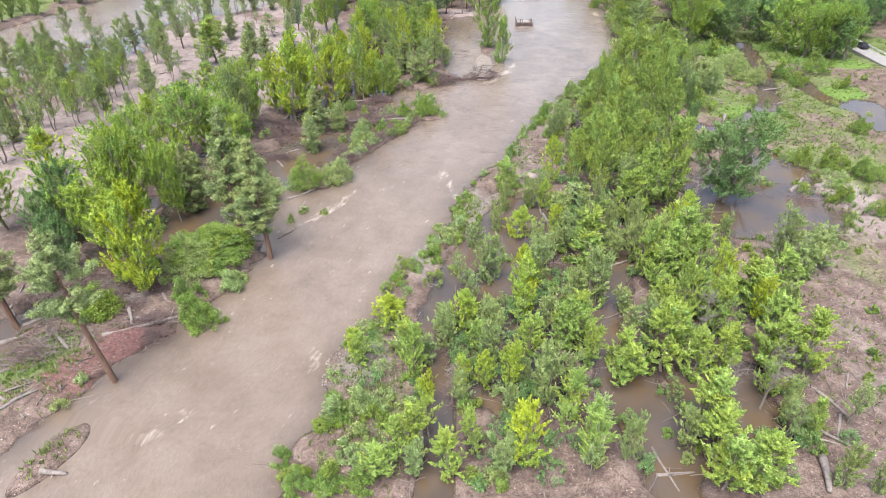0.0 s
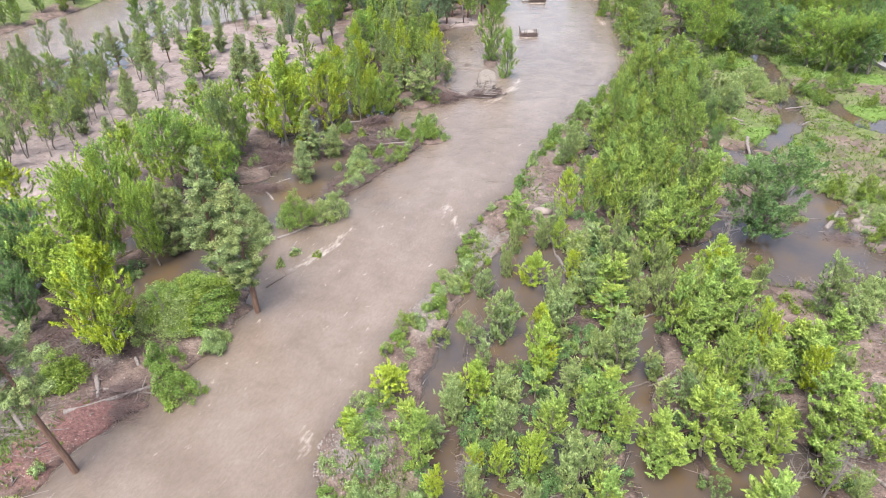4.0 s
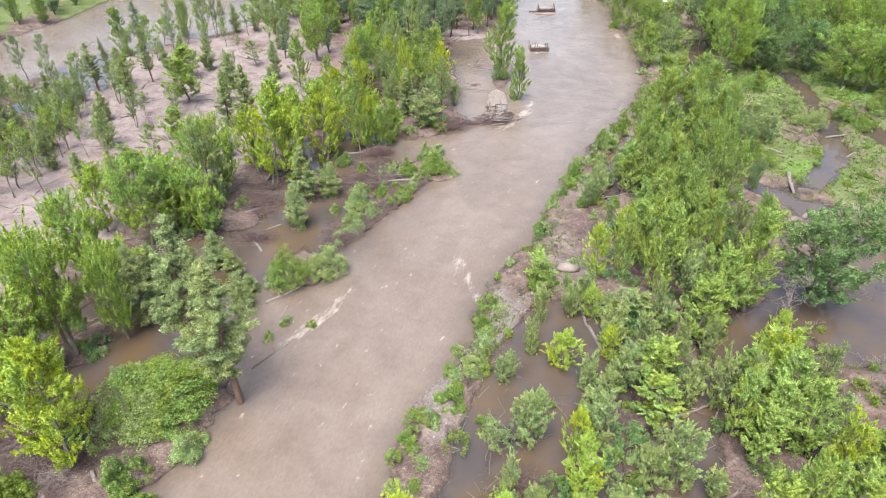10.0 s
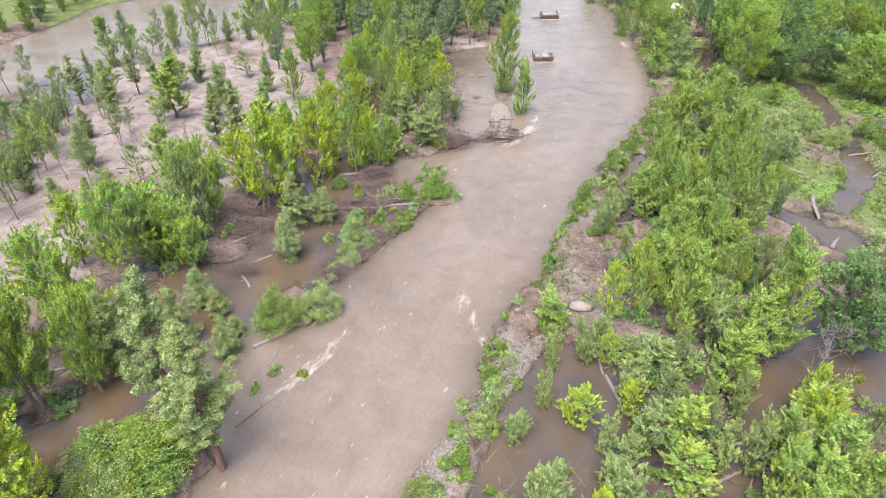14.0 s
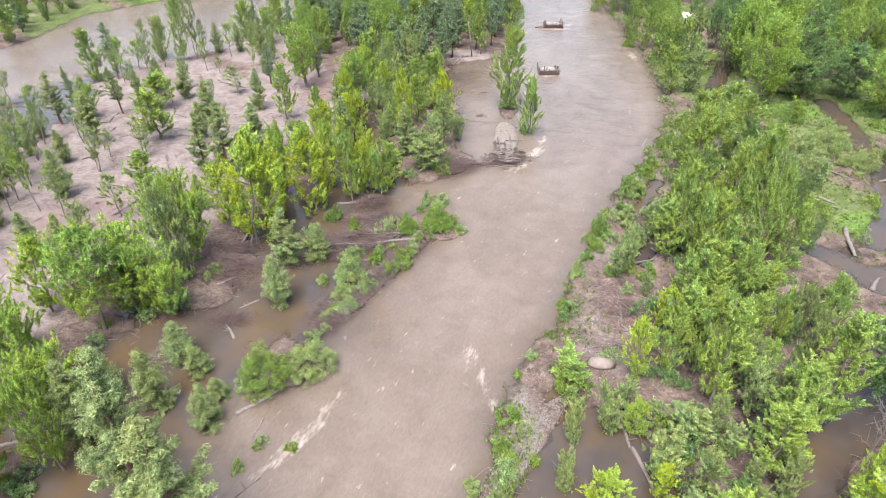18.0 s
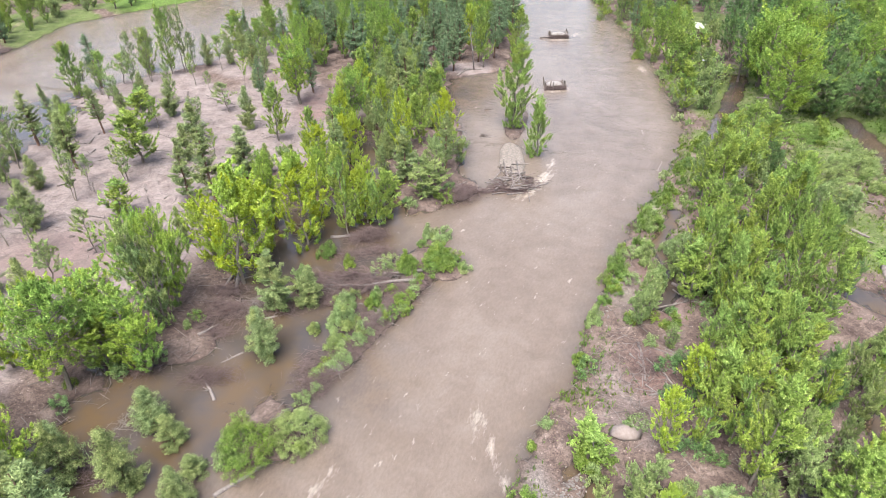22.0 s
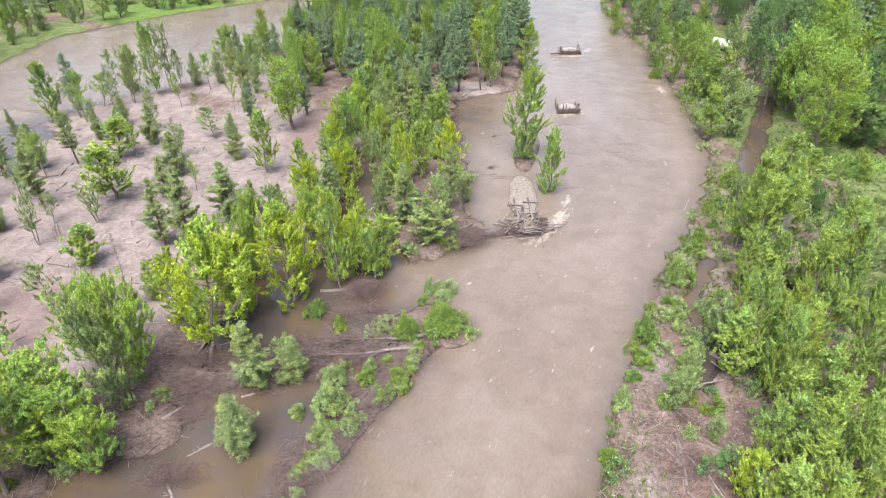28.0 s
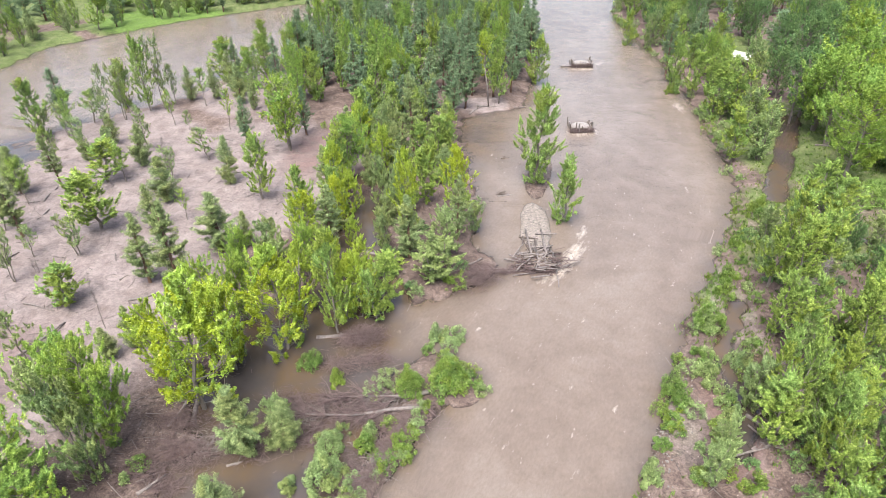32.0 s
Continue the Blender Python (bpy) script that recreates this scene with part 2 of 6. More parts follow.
def leaves(rng, centres, faces, size, thin=0.42):
    """Pointed leaf sprays at the centres, turned to face the given ways, each rolled its own way."""
    n = len(centres)
    f = faces / np.maximum(np.linalg.norm(faces, axis=1), 1e-6)[:, None] + rng.normal(size=(n, 3)) * 0.34
    f /= np.linalg.norm(f, axis=1)[:, None]
    a = np.cross(f, rng.normal(size=(n, 3)))
    a /= np.linalg.norm(a, axis=1)[:, None]
    b = np.cross(f, a)
    s = size * rng.uniform(0.65, 1.35, (n, 1))
    v = np.stack([centres + a * s, centres - a * s * 0.5 - b * s * thin, centres - a * s * 0.5 + b * s * thin], 1)
    return v.reshape(-1, 3).tolist(), [(3 * i, 3 * i + 1, 3 * i + 2) for i in range(n)]


# ---- the lie of the land ----
LEFT_BANK = [(-60, -40), (-48, 28), (-43, 40), (-39, 48.5), (-33.5, 58), (-28, 68), (-26, 73), (-29, 78), (-30, 88), (-27, 92.5), (-21, 93),
             (-17.5, 101.5), (-14.2, 110), (-9.5, 116), (-6.5, 121), (-2.6, 126), (-6, 131.5), (-11.5, 131), (-11, 139), (-3, 143.5), (2, 147.5),
             (-1.2, 156), (-0.3, 174), (-2.5, 194), (-2.5, 205), (11.5, 211.5), (19.5, 241), (23.5, 285), (14, 312)]
RIGHT_BANK = [(75, 420), (58, 318), (51, 294), (52, 272), (53.5, 244), (51, 207), (49, 193), (46, 174), (40, 160), (32, 146), (24.2, 134), (18.4, 122.5),
              (14.2, 113), (10, 103), (4.8, 96), (1.4, 89), (-1, 79.5), (-4.2, 72), (-7.5, 67), (-10, 57), (-13.6, 50), (-12.6, 46), (-13.8, 42), (-15.3, 38), (-16, 30), (-5, -40)]
NORTH_ARM_NEAR = [(-98, 60), (-104, 138), (-112, 166), (-99, 193), (-88, 201), (-69, 218), (-53, 238), (-49, 272), (-38, 301), (0, 314), (14, 312)]
NORTH_ARM_FAR = [(75, 420), (40, 350), (0, 330), (-36, 316), (-60, 317), (-96, 293), (-125, 263), (-127, 236), (-139, 196), (-152, 160), (-160, 60)]
# side channels: points and half width
CHANNELS = [
    ([(-58, 50), (-48, 66), (-44.6, 73.5), (-42.4, 78), (-40, 82), (-38, 90), (-38.5, 98), (-34, 102), (-29, 106), (-24, 113), (-21, 119), (-17, 125), (-12, 131)], 2.3),
    ([(-24, 111), (-22.5, 117)], 3.4),
    ([(-30, 127), (-26, 134), (-18, 138), (-12, 141)], 2.2),
    ([(-12, 140), (-16, 152), (-18, 168), (-19, 180)], 1.8),
    ([(-28, 80), (-30, 96), (-33, 102)], 2.6),
    ([(20, 22), (21, 45), (17.5, 53.5), (22, 67), (27.5, 76), (34, 84), (41, 87)], 2.4),
    ([(21, 38), (19, 48)], 3.4),
    ([(-2, 24), (-1, 46), (-2.5, 59), (0.5, 70), (7, 86), (10, 93)], 1.7),
    ([(5, 70), (10, 84), (12, 90)], 2.6),
    ([(81, 176), (80, 168), (78, 155), (73.5, 141), (70, 131), (60, 120)], 2.3),
    ([(84, 150), (82, 140), (84, 130), (89, 124)], 2.4),
    ([(90, 130), (87, 118)], 3.2),
    ([(70, 204), (62, 189), (53, 173), (51, 168)], 2.0),
    ([(24, 116), (27, 122), (27, 129), (33, 140)], 1.2),
    ([(48, 122), (54, 113), (57, 106)], 2.0),
    ([(-46, 30), (-40.5, 38), (-36, 48)], 1.5),
    ([(-57, 49), (-51.5, 54), (-48, 58.5)], 1.1),
    ([(-58, 74), (-52, 82), (-48, 88)], 2.2),
]
# wet hollows: centre, radii, how deep
HOLLOWS = [(-43, 63, 9, 9, 0.36), (50, 83, 15, 11, 0.75), (8, 58, 17, 32, 0.5), (36, 66, 11, 14, 0.35), (-24, 123, 15, 14, 0.95), (-38, 90, 11, 18, 0.85), (-32, 106, 11, 13, 0.9), (-29, 88, 6, 12, 0.8), (-18, 108, 7, 12, 0.65),
           (28, 46, 10, 14, 0.55), (42, 93, 7, 8, 0.6), (58, 100, 10, 14, 0.5), (55, 111, 5, 4, 0.5), (62, 148, 12, 10, 0.15), (30, 126, 6, 14, 0.4), (64, 205, 10, 14, 0.3), (-20, 150, 9, 16, 0.66), (12, 84, 10, 14, 0.5), (-46, 72, 8, 10, 0.5),
           (56, 116, 6, 12, 0.35), (-14, 134, 9, 8, 0.6), (-94, 180, 16, 30, 0.5), (30, 84, 8, 14, 0.45), (-27, 136, 8, 8, 0.5), (-18, 172, 8, 14, 0.5)]
# bars and islets: centre, radii, turn in degrees, height
BARS = [(8.7, 159.5, 2.7, 8.8, -4, 0.5), (-14.5, 110.5, 1.7, 11.5, -31, 0.42), (11.5, 177, 2.6, 11, -14, 0.22), (-38.6, 38.2, 1.9, 5.2, -22, 0.5), (22.8, 198.2, 2.3, 1.8, 0, 0.3), (30.6, 241.4, 3, 2, 0, 0.3),
        (-23.5, 95, 4.4, 2.8, 20, 0.7), (4, 84.5, 1.5, 9.5, -38, 0.45), (-4, 72, 2, 6, -35, 0.4), (-10, 50.5, 4, 5.5, 0, 0.85), (17, 100, 6, 12, -25, 0.8), (-8, 41, 4.6, 9, -8, 0.7),
        (-1, 147.5, 2.6, 2.5, 0, 0.4), (-4, 124, 2.6, 2.4, 0, 0.35), (5, 212, 8, 3, 8, 0.5), (-36.9, 110.1, 4.8, 4.2, 0, 0.5), (-34, 117, 3, 2.2, 0, 0.4)]
SANDS = [(9, 161, 3.4, 9, 1.3), (-62, 150, 34, 52, 1.0), (-42, 178, 22, 34, 1.0), (-75, 110, 28, 40, 0.9), (46, 58, 12, 24, 0.4), (40, 40, 9, 14, 0.35), (16, 102, 8, 11, 0.35), (31, 140, 5, 22, 0.5), (-9, 51, 4, 5, 0.7),
         (-26, 186, 8, 16, 0.9), (2, 212, 9, 6, 0.7), (-75, 190, 30, 26, 0.9), (-50, 220, 20, 26, 0.7), (63, 86, 9, 16, 0.5), (24, 118, 4, 12, 0.5)]
GREENS = [(-128, 258, 14, 26, 1.0), (-112, 284, 24, 12, 1.0), (72, 140, 34, 44, 0.52), (95, 172, 40, 26, 0.95), (70, 110, 16, 24, 0.6), (-120, 320, 80, 42, 1.0), (-48, 52, 6, 7, 0.75), (66, 190, 22, 34, 0.85), (76, 252, 24, 22, 0.9), (-38.6, 38, 3, 7, 0.25),
          (40, 160, 8, 22, 0.45), (52, 160, 12, 20, 0.6), (-155, 230, 26, 70, 0.8), (10, 106, 4, 10, 0.35), (60, 60, 14, 30, 0.25), (17, 112, 8, 18, 0.3), (30, 138, 7, 20, 0.4), (-4, 44, 7, 12, 0.45), (2, 80, 3, 12, 0.5)]
REDS = [(-37, 53, 6, 5, 1.6), (-42, 49, 5, 4, 1.0), (19, 103, 4, 7, 0.5), (44, 91, 4, 3, 1), (-14, 117.5, 3, 3, 0.9), (-30, 114, 5, 4, 0.7), (-33, 104, 5, 4, 0.5), (30, 45, 6, 6, 0.6), (24, 118, 3, 8, 0.7), (-60, 128, 14, 10, 0.4), (-32, 186, 6, 14, 0.6), (-20, 176, 4, 8, 0.8)]
GRAVELS = [(4, 84.5, 2, 9.5, 0.95), (-10, 51, 3, 5, 0.6), (12, 182, 3, 9, 0.5), (19, 121, 3, 10, 0.4), (-4, 72, 2.4, 7, 0.8)]


def to_line(px, py, line):
    best = np.full(px.shape, 1e9)
    for (ax, ay), (bx, by) in zip(line, line[1:]):
        dx, dy = bx - ax, by - ay
        u = np.clip(((px - ax) * dx + (py - ay) * dy) / (dx * dx + dy * dy), 0, 1)
        best = np.minimum(best, np.hypot(px - ax - u * dx, py - ay - u * dy))
    return best


def inside(px, py, ring):
    odd = np.zeros(px.shape, bool)
    for (ax, ay), (bx, by) in zip(ring, ring[1:] + ring[:1]):
        if ay != by:
            odd ^= ((ay > py) != (by > py)) & (px < (bx - ax) * (py - ay) / (by - ay) + ax)
    return odd


def waves(px, py, size, seed):
    """Smooth bumps about zero from summed sines."""
    r = np.random.default_rng(seed)
    out = np.zeros(px.shape)
    for n in range(14):
        a, f, ph = r.uniform(0, 2 * math.pi), 2 * math.pi / size / r.uniform(0.5, 1.8), r.uniform(0, 6.3)
        out += np.sin((px * math.cos(a) + py * math.sin(a)) * f + ph + 1.3 * np.sin((px * math.sin(a) - py * math.cos(a)) * f * 0.7))
    return out / 5.3


def patch(px, py, spots):
    out = np.zeros(px.shape)
    for cx, cy, rx, ry, v in spots:
        out = np.maximum(out, v * np.clip(2.0 * (1 - np.hypot((px - cx) / rx, (py - cy) / ry)), 0, 1))
    return out


def in_flow(px, py):
    """Distance into the running water, negative on land."""
    main, arm = LEFT_BANK + RIGHT_BANK, NORTH_ARM_NEAR + NORTH_ARM_FAR
    d1 = np.minimum(to_line(px, py, LEFT_BANK), to_line(px, py, RIGHT_BANK))
    d1 = np.where(inside(px, py, main), d1, -d1)
    d2 = np.minimum(to_line(px, py, NORTH_ARM_NEAR), to_line(px, py, NORTH_ARM_FAR))
    d2 = np.where(inside(px, py, arm), d2, -d2)
    return np.maximum(d1, d2)


def lie(px, py):
    """The ground's height over the water."""
    px, py = np.asarray(px, float), np.asarray(py, float)
    wob = waves(px, py, 7, 3)
    d = in_flow(px, py) + 0.55 * wob + 0.3 * waves(px, py, 2.6, 5)
    right = px > np.interp(py, [30, 90, 135, 175, 320], [-30, -12, 8, 25, 35])
    high = np.where(right, 0.62, 0.95) + 0.3 * waves(px, py, 30, 7) * np.where(right, 0.6, 1.0)
    belt = np.clip((34 + d) / 12, 0, 1) * np.clip((py - 66) / 8, 0, 1) * np.clip((200 - py) / 15, 0, 1) * ~right
    high = high - 0.5 * belt
    h = np.where(d > 0, -np.minimum(0.35 * d, 2.2), np.minimum(0.32 * -d, high))
    for cx, cy, rx, ry, deep in HOLLOWS:
        h = h - deep * 2.0 * np.clip(1.3 * (1 - np.hypot((px - cx) / rx, (py - cy) / ry)), 0, 1)
    h = h + np.clip(0.3 + h * 0.3, 0.05, 0.3) * waves(px, py, 5, 11) * 0.75 + 0.09 * waves(px, py, 1.7, 13)
    for line, half in CHANNELS:
        c = to_line(px, py, line) + 0.5 * wob
        h = np.minimum(h, -0.75 + 0.55 * np.maximum(c - half * 0.35, 0) * 1.4 / half * 1.6)
    for cx, cy, rx, ry, turn, top in BARS:
        ca, sa = math.cos(radians(turn)), math.sin(radians(turn))
        u, v = (px - cx) * ca + (py - cy) * sa, -(px - cx) * sa + (py - cy) * ca
        q = np.hypot(u / rx, v / ry) + 0.13 * wob
        h = np.maximum(h, np.where(q < 1.6, top + 0.12 * wob - (top + 0.9) * np.clip((q - 0.72) / 0.5, 0, 2), -9))
    return h


def height(x, y):
    """The ground's height at one place, from the ground sheet."""
    i, j = int(np.searchsorted(XS, x)) - 1, int(np.searchsorted(YS, y)) - 1
    a, b = (x - XS[i]) / (XS[i + 1] - XS[i]), (y - YS[j]) / (YS[j + 1] - YS[j])
    return float((GZ[j, i] * (1 - a) + GZ[j, i + 1] * a) * (1 - b) + (GZ[j + 1, i] * (1 - a) + GZ[j + 1, i + 1] * a) * b)


def sheet(name, xs, ys, z):
    gx, gy = np.meshgrid(xs, ys)
    nx, ny = len(xs), len(ys)
    co = np.stack([gx, gy, np.broadcast_to(z, gx.shape)], -1).reshape(-1, 3)
    i = (np.arange(ny - 1)[:, None] * nx + np.arange(nx - 1)[None]).ravel()
    quads = np.stack([i, i + 1, i + nx + 1, i + nx], 1)
    me = bpy.data.meshes.new(name)
    me.vertices.add(len(co))
    me.vertices.foreach_set("co", co.astype(np.float32).ravel())
    me.loops.add(quads.size)
    me.loops.foreach_set("vertex_index", quads.astype(np.int32).ravel())
    me.polygons.add(len(quads))
    me.polygons.foreach_set("loop_start", (np.arange(len(quads)) * 4).astype(np.int32))
    me.update(calc_edges=True)
    me.shade_smooth()
    return me, gx, gy, quads


def paint(me, name, values):
    me.attributes.new(name, "FLOAT", "POINT").data.foreach_set("value", np.asarray(values, np.float32).ravel())


FAR = [90, 160, 300, 600, 1200, 2400]
XS = np.concatenate([[-165 - f for f in FAR[::-1]], np.arange(-165, 140.1, 0.75), [140 + f for f in FAR]])
YS = np.concatenate([[18 - f for f in FAR[::-1]], np.arange(18, 345.1, 0.75), [345 + f for f in FAR]])
gx, gy = np.meshgrid(XS, YS)
GZ = lie(gx, gy)
ground_mesh, gx, gy, quads = sheet("ground", XS, YS, GZ)
paint(ground_mesh, "sand", patch(gx, gy, SANDS))
paint(ground_mesh, "grass", np.maximum(patch(gx, gy, GREENS), np.where((gy > 350) | (np.abs(gx) > 170), 0.9, 0)))
paint(ground_mesh, "red", patch(gx, gy, REDS))
paint(ground_mesh, "pale", patch(gx, gy, [(8.9, 160, 4.4, 11.5, 0.8), (14, 100, 4, 7, 0.3), (20, 124, 2.4, 10, 0.4), (-9.5, 51, 3, 4, 0.5), (-5, 204, 5, 4, 0.4)]))
paint(ground_mesh, "lawn", patch(gx, gy, [(-100, 292, 30, 22, 1.0), (-60, 330, 40, 12, 0.8), (62, 124, 7, 6, 0.85), (72, 170, 7, 6, 0.85), (88, 171, 7, 6, 0.85), (88, 161, 7, 6, 0.85), (100, 156, 7, 6, 0.85), (88, 136, 7, 6, 0.85)]))
paint(ground_mesh, "gravel", patch(gx, gy, GRAVELS))
ground_mesh.materials.append(M_GROUND)
tagged(new("ground", ground_mesh), "flood plain of sand, leaf litter, gravel and grass", "ground", kind="structure")

# water: one level sheet; it clears where it is shallow and still
WX = np.concatenate([[-165 - f for f in FAR[::-1]], np.arange(-165, 140.1, 1.0), [140 + f for f in FAR]])
WY = np.concatenate([[18 - f for f in FAR[::-1]], np.arange(18, 345.1, 1.0), [345 + f for f in FAR]])
water_mesh, wx, wy, wq = sheet("water", WX, WY, 0.0)
deep = -lie(wx, wy)
run = np.clip(in_flow(wx, wy) / 2.2 + 0.35, 0, 1)
paint(water_mesh, "flow", run)
# the silt settles along the banks and in the slack behind the bar
slack = np.exp(-(((wx - 1) / 7) ** 2 + ((wy - 196) / 13) ** 2)) + 0.6 * np.exp(-(((wx + 14) / 7) ** 2 + ((wy - 104) / 10) ** 2))
paint(water_mesh, "silt", np.clip(in_flow(wx, wy) / 6 + 0.4, 0, 1) * (1 - 0.8 * np.clip(slack, 0, 1)))
paint(water_mesh, "murk", np.clip(np.maximum(0.8 + 1.3 * deep, run * 1.3), 0.7, 1))
# white water: centre, half width, half length, turn, strength
FOAMS = [(10.6, 147.4, 1.5, 3.6, -44, 0.9), (13.4, 151.6, 1.4, 4.6, -32, 0.9), (15.8, 157.5, 1.0, 3.5, -26, 0.7), (9, 145.7, 2.2, 0.9, 20, 0.72), (4, 144.4, 2.6, 0.5, 0, 0.7), (22.8, 195.8, 3.4, 1.3, 0, 0.75), (19.8, 197.5, 0.8, 2.2, 10, 0.5), (26, 197.5, 0.8, 2.6, -12, 0.6), (31, 238.6, 4.2, 1.6, 0, 0.75), (36, 243.5, 1.2, 4, -30, 0.65),
         (47.5, 211, 1.5, 4.5, 5, 0.7), (50, 243, 1.4, 6, 0, 0.5), (49.5, 266, 1.6, 7, 8, 0.6), (-19.5, 85, 1.1, 5.5, -35, 0.75), (-16.5, 90.5, 0.8, 4, -30, 0.6), (-0.4, 95.5, 0.6, 4.5, 12, 0.8), (0.6, 91, 0.7, 3.5, 20, 0.75),
         (-15.5, 52, 0.8, 2.6, 5, 0.75), (-27.5, 43.8, 1.3, 1.0, 0, 0.62), (-30, 40.8, 1.6, 1.1, 30, 0.62), (-22, 82, 0.7, 3, -38, 0.6), (3.5, 185, 1, 2, 0, 0.4), (-1, 152, 1.2, 3, 0, 0.6), (-2, 97, 0.5, 5, 8, 0.5), (44, 200, 1, 6, 10, 0.45)]
foam = np.zeros(wx.shape)
for cx, cy, rx, ry, turn, v in FOAMS:
    ca, sa = math.cos(radians(turn)), math.sin(radians(turn))
    u, w = (wx - cx) * ca + (wy - cy) * sa, -(wx - cx) * sa + (wy - cy) * ca
    foam = np.maximum(foam, v * np.exp(-((u / rx) ** 2 + (w / ry) ** 2) * 0.8))
paint(water_mesh, "foam", foam)
MID = [(-30, -40), (-28, 40), (-19, 60), (-10, 85), (-1, 110), (12, 135), (26, 160), (30, 190), (32, 230), (36, 280), (36, 330), (50, 420)]
along, across, best, so_far = np.zeros(wx.shape), np.zeros(wx.shape), np.full(wx.shape, 1e9), 0.0
for (ax, ay), (bx, by) in zip(MID, MID[1:]):
    ln = math.hypot(bx - ax, by - ay)
    tx, ty = (bx - ax) / ln, (by - ay) / ln
    u = np.clip((wx - ax) * tx + (wy - ay) * ty, 0, ln)
    dist = np.hypot(wx - ax - u * tx, wy - ay - u * ty)
    near = dist < best
    along = np.where(near, so_far + u, along)
    across = np.where(near, (wx - ax) * ty - (wy - ay) * tx, across)
    best = np.minimum(best, dist)
    so_far += ln
uvs = np.stack([across, along], -1).reshape(-1, 2)[wq.ravel()]
water_mesh.uv_layers.new(name="flow_lines").data.foreach_set("uv", uvs.astype(np.float32).ravel())
water_mesh.materials.append(M_WATER)
tagged(new("water", water_mesh), "swollen silt-brown river with foam streaks and flooded side channels", "river", kind="structure")


# ---- trees ----
def clump_leaves(rng, mids, each, spread, size, flat=0.7, thin=0.42):
    """Rounded clumps of sprays that look outwards and up."""
    c = np.repeat(mids, each, 0)
    off = rng.normal(size=c.shape)
    off /= np.linalg.norm(off, axis=1)[:, None]
    faces = off * 0.7 + [0, 0, 0.6]
    off *= spread * rng.uniform(0.2, 1.0, (len(c), 1)) ** 0.5
    off[:, 2] *= flat
    return leaves(rng, c + off, faces, size, thin)


def shoot_leaves(rng, feet, ends, each, spread, size, thin=0.42):
    """Feathery shoots: sprays along each line from foot to end, closing to a point."""
    n = len(feet)
    u = rng.uniform(0, 1, (n * each, 1)) ** 0.8
    f, e = np.repeat(feet, each, 0), np.repeat(ends, each, 0)
    off = rng.normal(size=f.shape)
    off /= np.linalg.norm(off, axis=1)[:, None]
    faces = off * 0.75 + [0, 0, 0.6]
    wide = np.repeat(rng.uniform(0.7, 1.35, (n, 1)), each, 0) * spread
    return leaves(rng, f + (e - f) * u + off * wide * (1.08 - u) * rng.uniform(0.15, 1.0, (n * each, 1)), faces, size, thin)


def wander(rng, a, b, n, amount):
    a, b = Vector(a), Vector(b)
    return [a.lerp(b, i / n) + Vector(rng.normal(size=3) * amount * (0 < i < n)) for i in range(n + 1)]


def hardwood(seed, tall, wide, low, girth, limbs, each, size, leaf, bark, stems=1, steep=1.0, belly=0.4, dome=1.25):
    """Meshes of a broadleaved tree: trunk with rising limbs, and the leaf sprays along them."""
    rng = np.random.default_rng(seed)
    wood, arms, feet, ends = Heap(), Heap(), [], []
    for s in range(stems):
        out = 0.0 if stems == 1 else wide * 0.2
        a0 = s * 6.283 / stems + seed
        foot = Vector((math.cos(a0) * 0.06 * out, math.sin(a0) * 0.06 * out, -0.6))
        head = Vector((math.cos(a0) * out + rng.normal() * 0.03 * tall, math.sin(a0) * out + rng.normal() * 0.03 * tall, tall * (0.97 if s == 0 else rng.uniform(0.7, 0.95))))
        line = wander(rng, foot, head, 6, 0.012 * tall)
        wood.add(tube(line, [girth * (1.25 - 0.19 * i) for i in range(7)], 7))
        own = limbs // stems
        for n in range(own):
            u = low + (0.97 - low) * (n + rng.uniform(0, 1)) / own
            j = min(5, int(u * 6))
            root = line[j].lerp(line[j + 1], u * 6 - j)
            v = (u - low) / (1 - low)
            reach = wide / 2 * (0.55 + 0.45 * math.sin(min(1, v / belly) * math.pi / 2) if v < belly else max(0.1, 1 - ((v - belly) / (1 - belly)) ** dome)) * rng.uniform(0.55, 1.12) * (1 if stems == 1 else 0.72)
            a = n * 2.4 + rng.normal() * 0.5 + s
            rise = reach * steep * rng.uniform(0.5, 1.1)
            tip = root + Vector((math.cos(a) * reach, math.sin(a) * reach, min(rise, tall * 1.02 - root.z)))
            bend = root.lerp(tip, 0.55) - Vector((0, 0, 0.12 * reach))
            arms.add(tube([root, bend, tip], [girth * 0.3, girth * 0.18, girth * 0.05], 4))
            for q in (0.34, 0.54, 0.7, 0.84, 0.95, 1.05):
                p = root.lerp(bend, q / 0.55) if q < 0.55 else bend.lerp(tip, (q - 0.55) / 0.45)
                p = p + Vector(rng.normal(size=3)) * 0.055 * wide
                way = Vector((math.cos(a), math.sin(a), 0)) * rng.uniform(0.1, 0.75) + Vector((0, 0, 1.0)) + Vector(rng.normal(size=3)) * 0.3
                feet.append(p)
                ends.append(p + way.normalized() * tall * 0.085 * rng.uniform(0.6, 1.35))
            if rng.random() < 0.16:
                for _ in range(7):
                    q = root.lerp(tip, rng.uniform(0.6, 1.0))
                    arms.add(tube([q, q + Vector((math.cos(a) * 0.5 + rng.normal() * 0.4, math.sin(a) * 0.5 + rng.normal() * 0.4, rng.uniform(0.7, 1.5))) * tall * 0.085], [0.028, 0.01], 3))
    v, f = shoot_leaves(rng, np.array(feet), np.array(ends), each, 0.05 * wide + 0.09, size)
    return wood.mesh("trunk", bark), arms.mesh("limb_work", bark), mesh("crown", v, f, leaf)


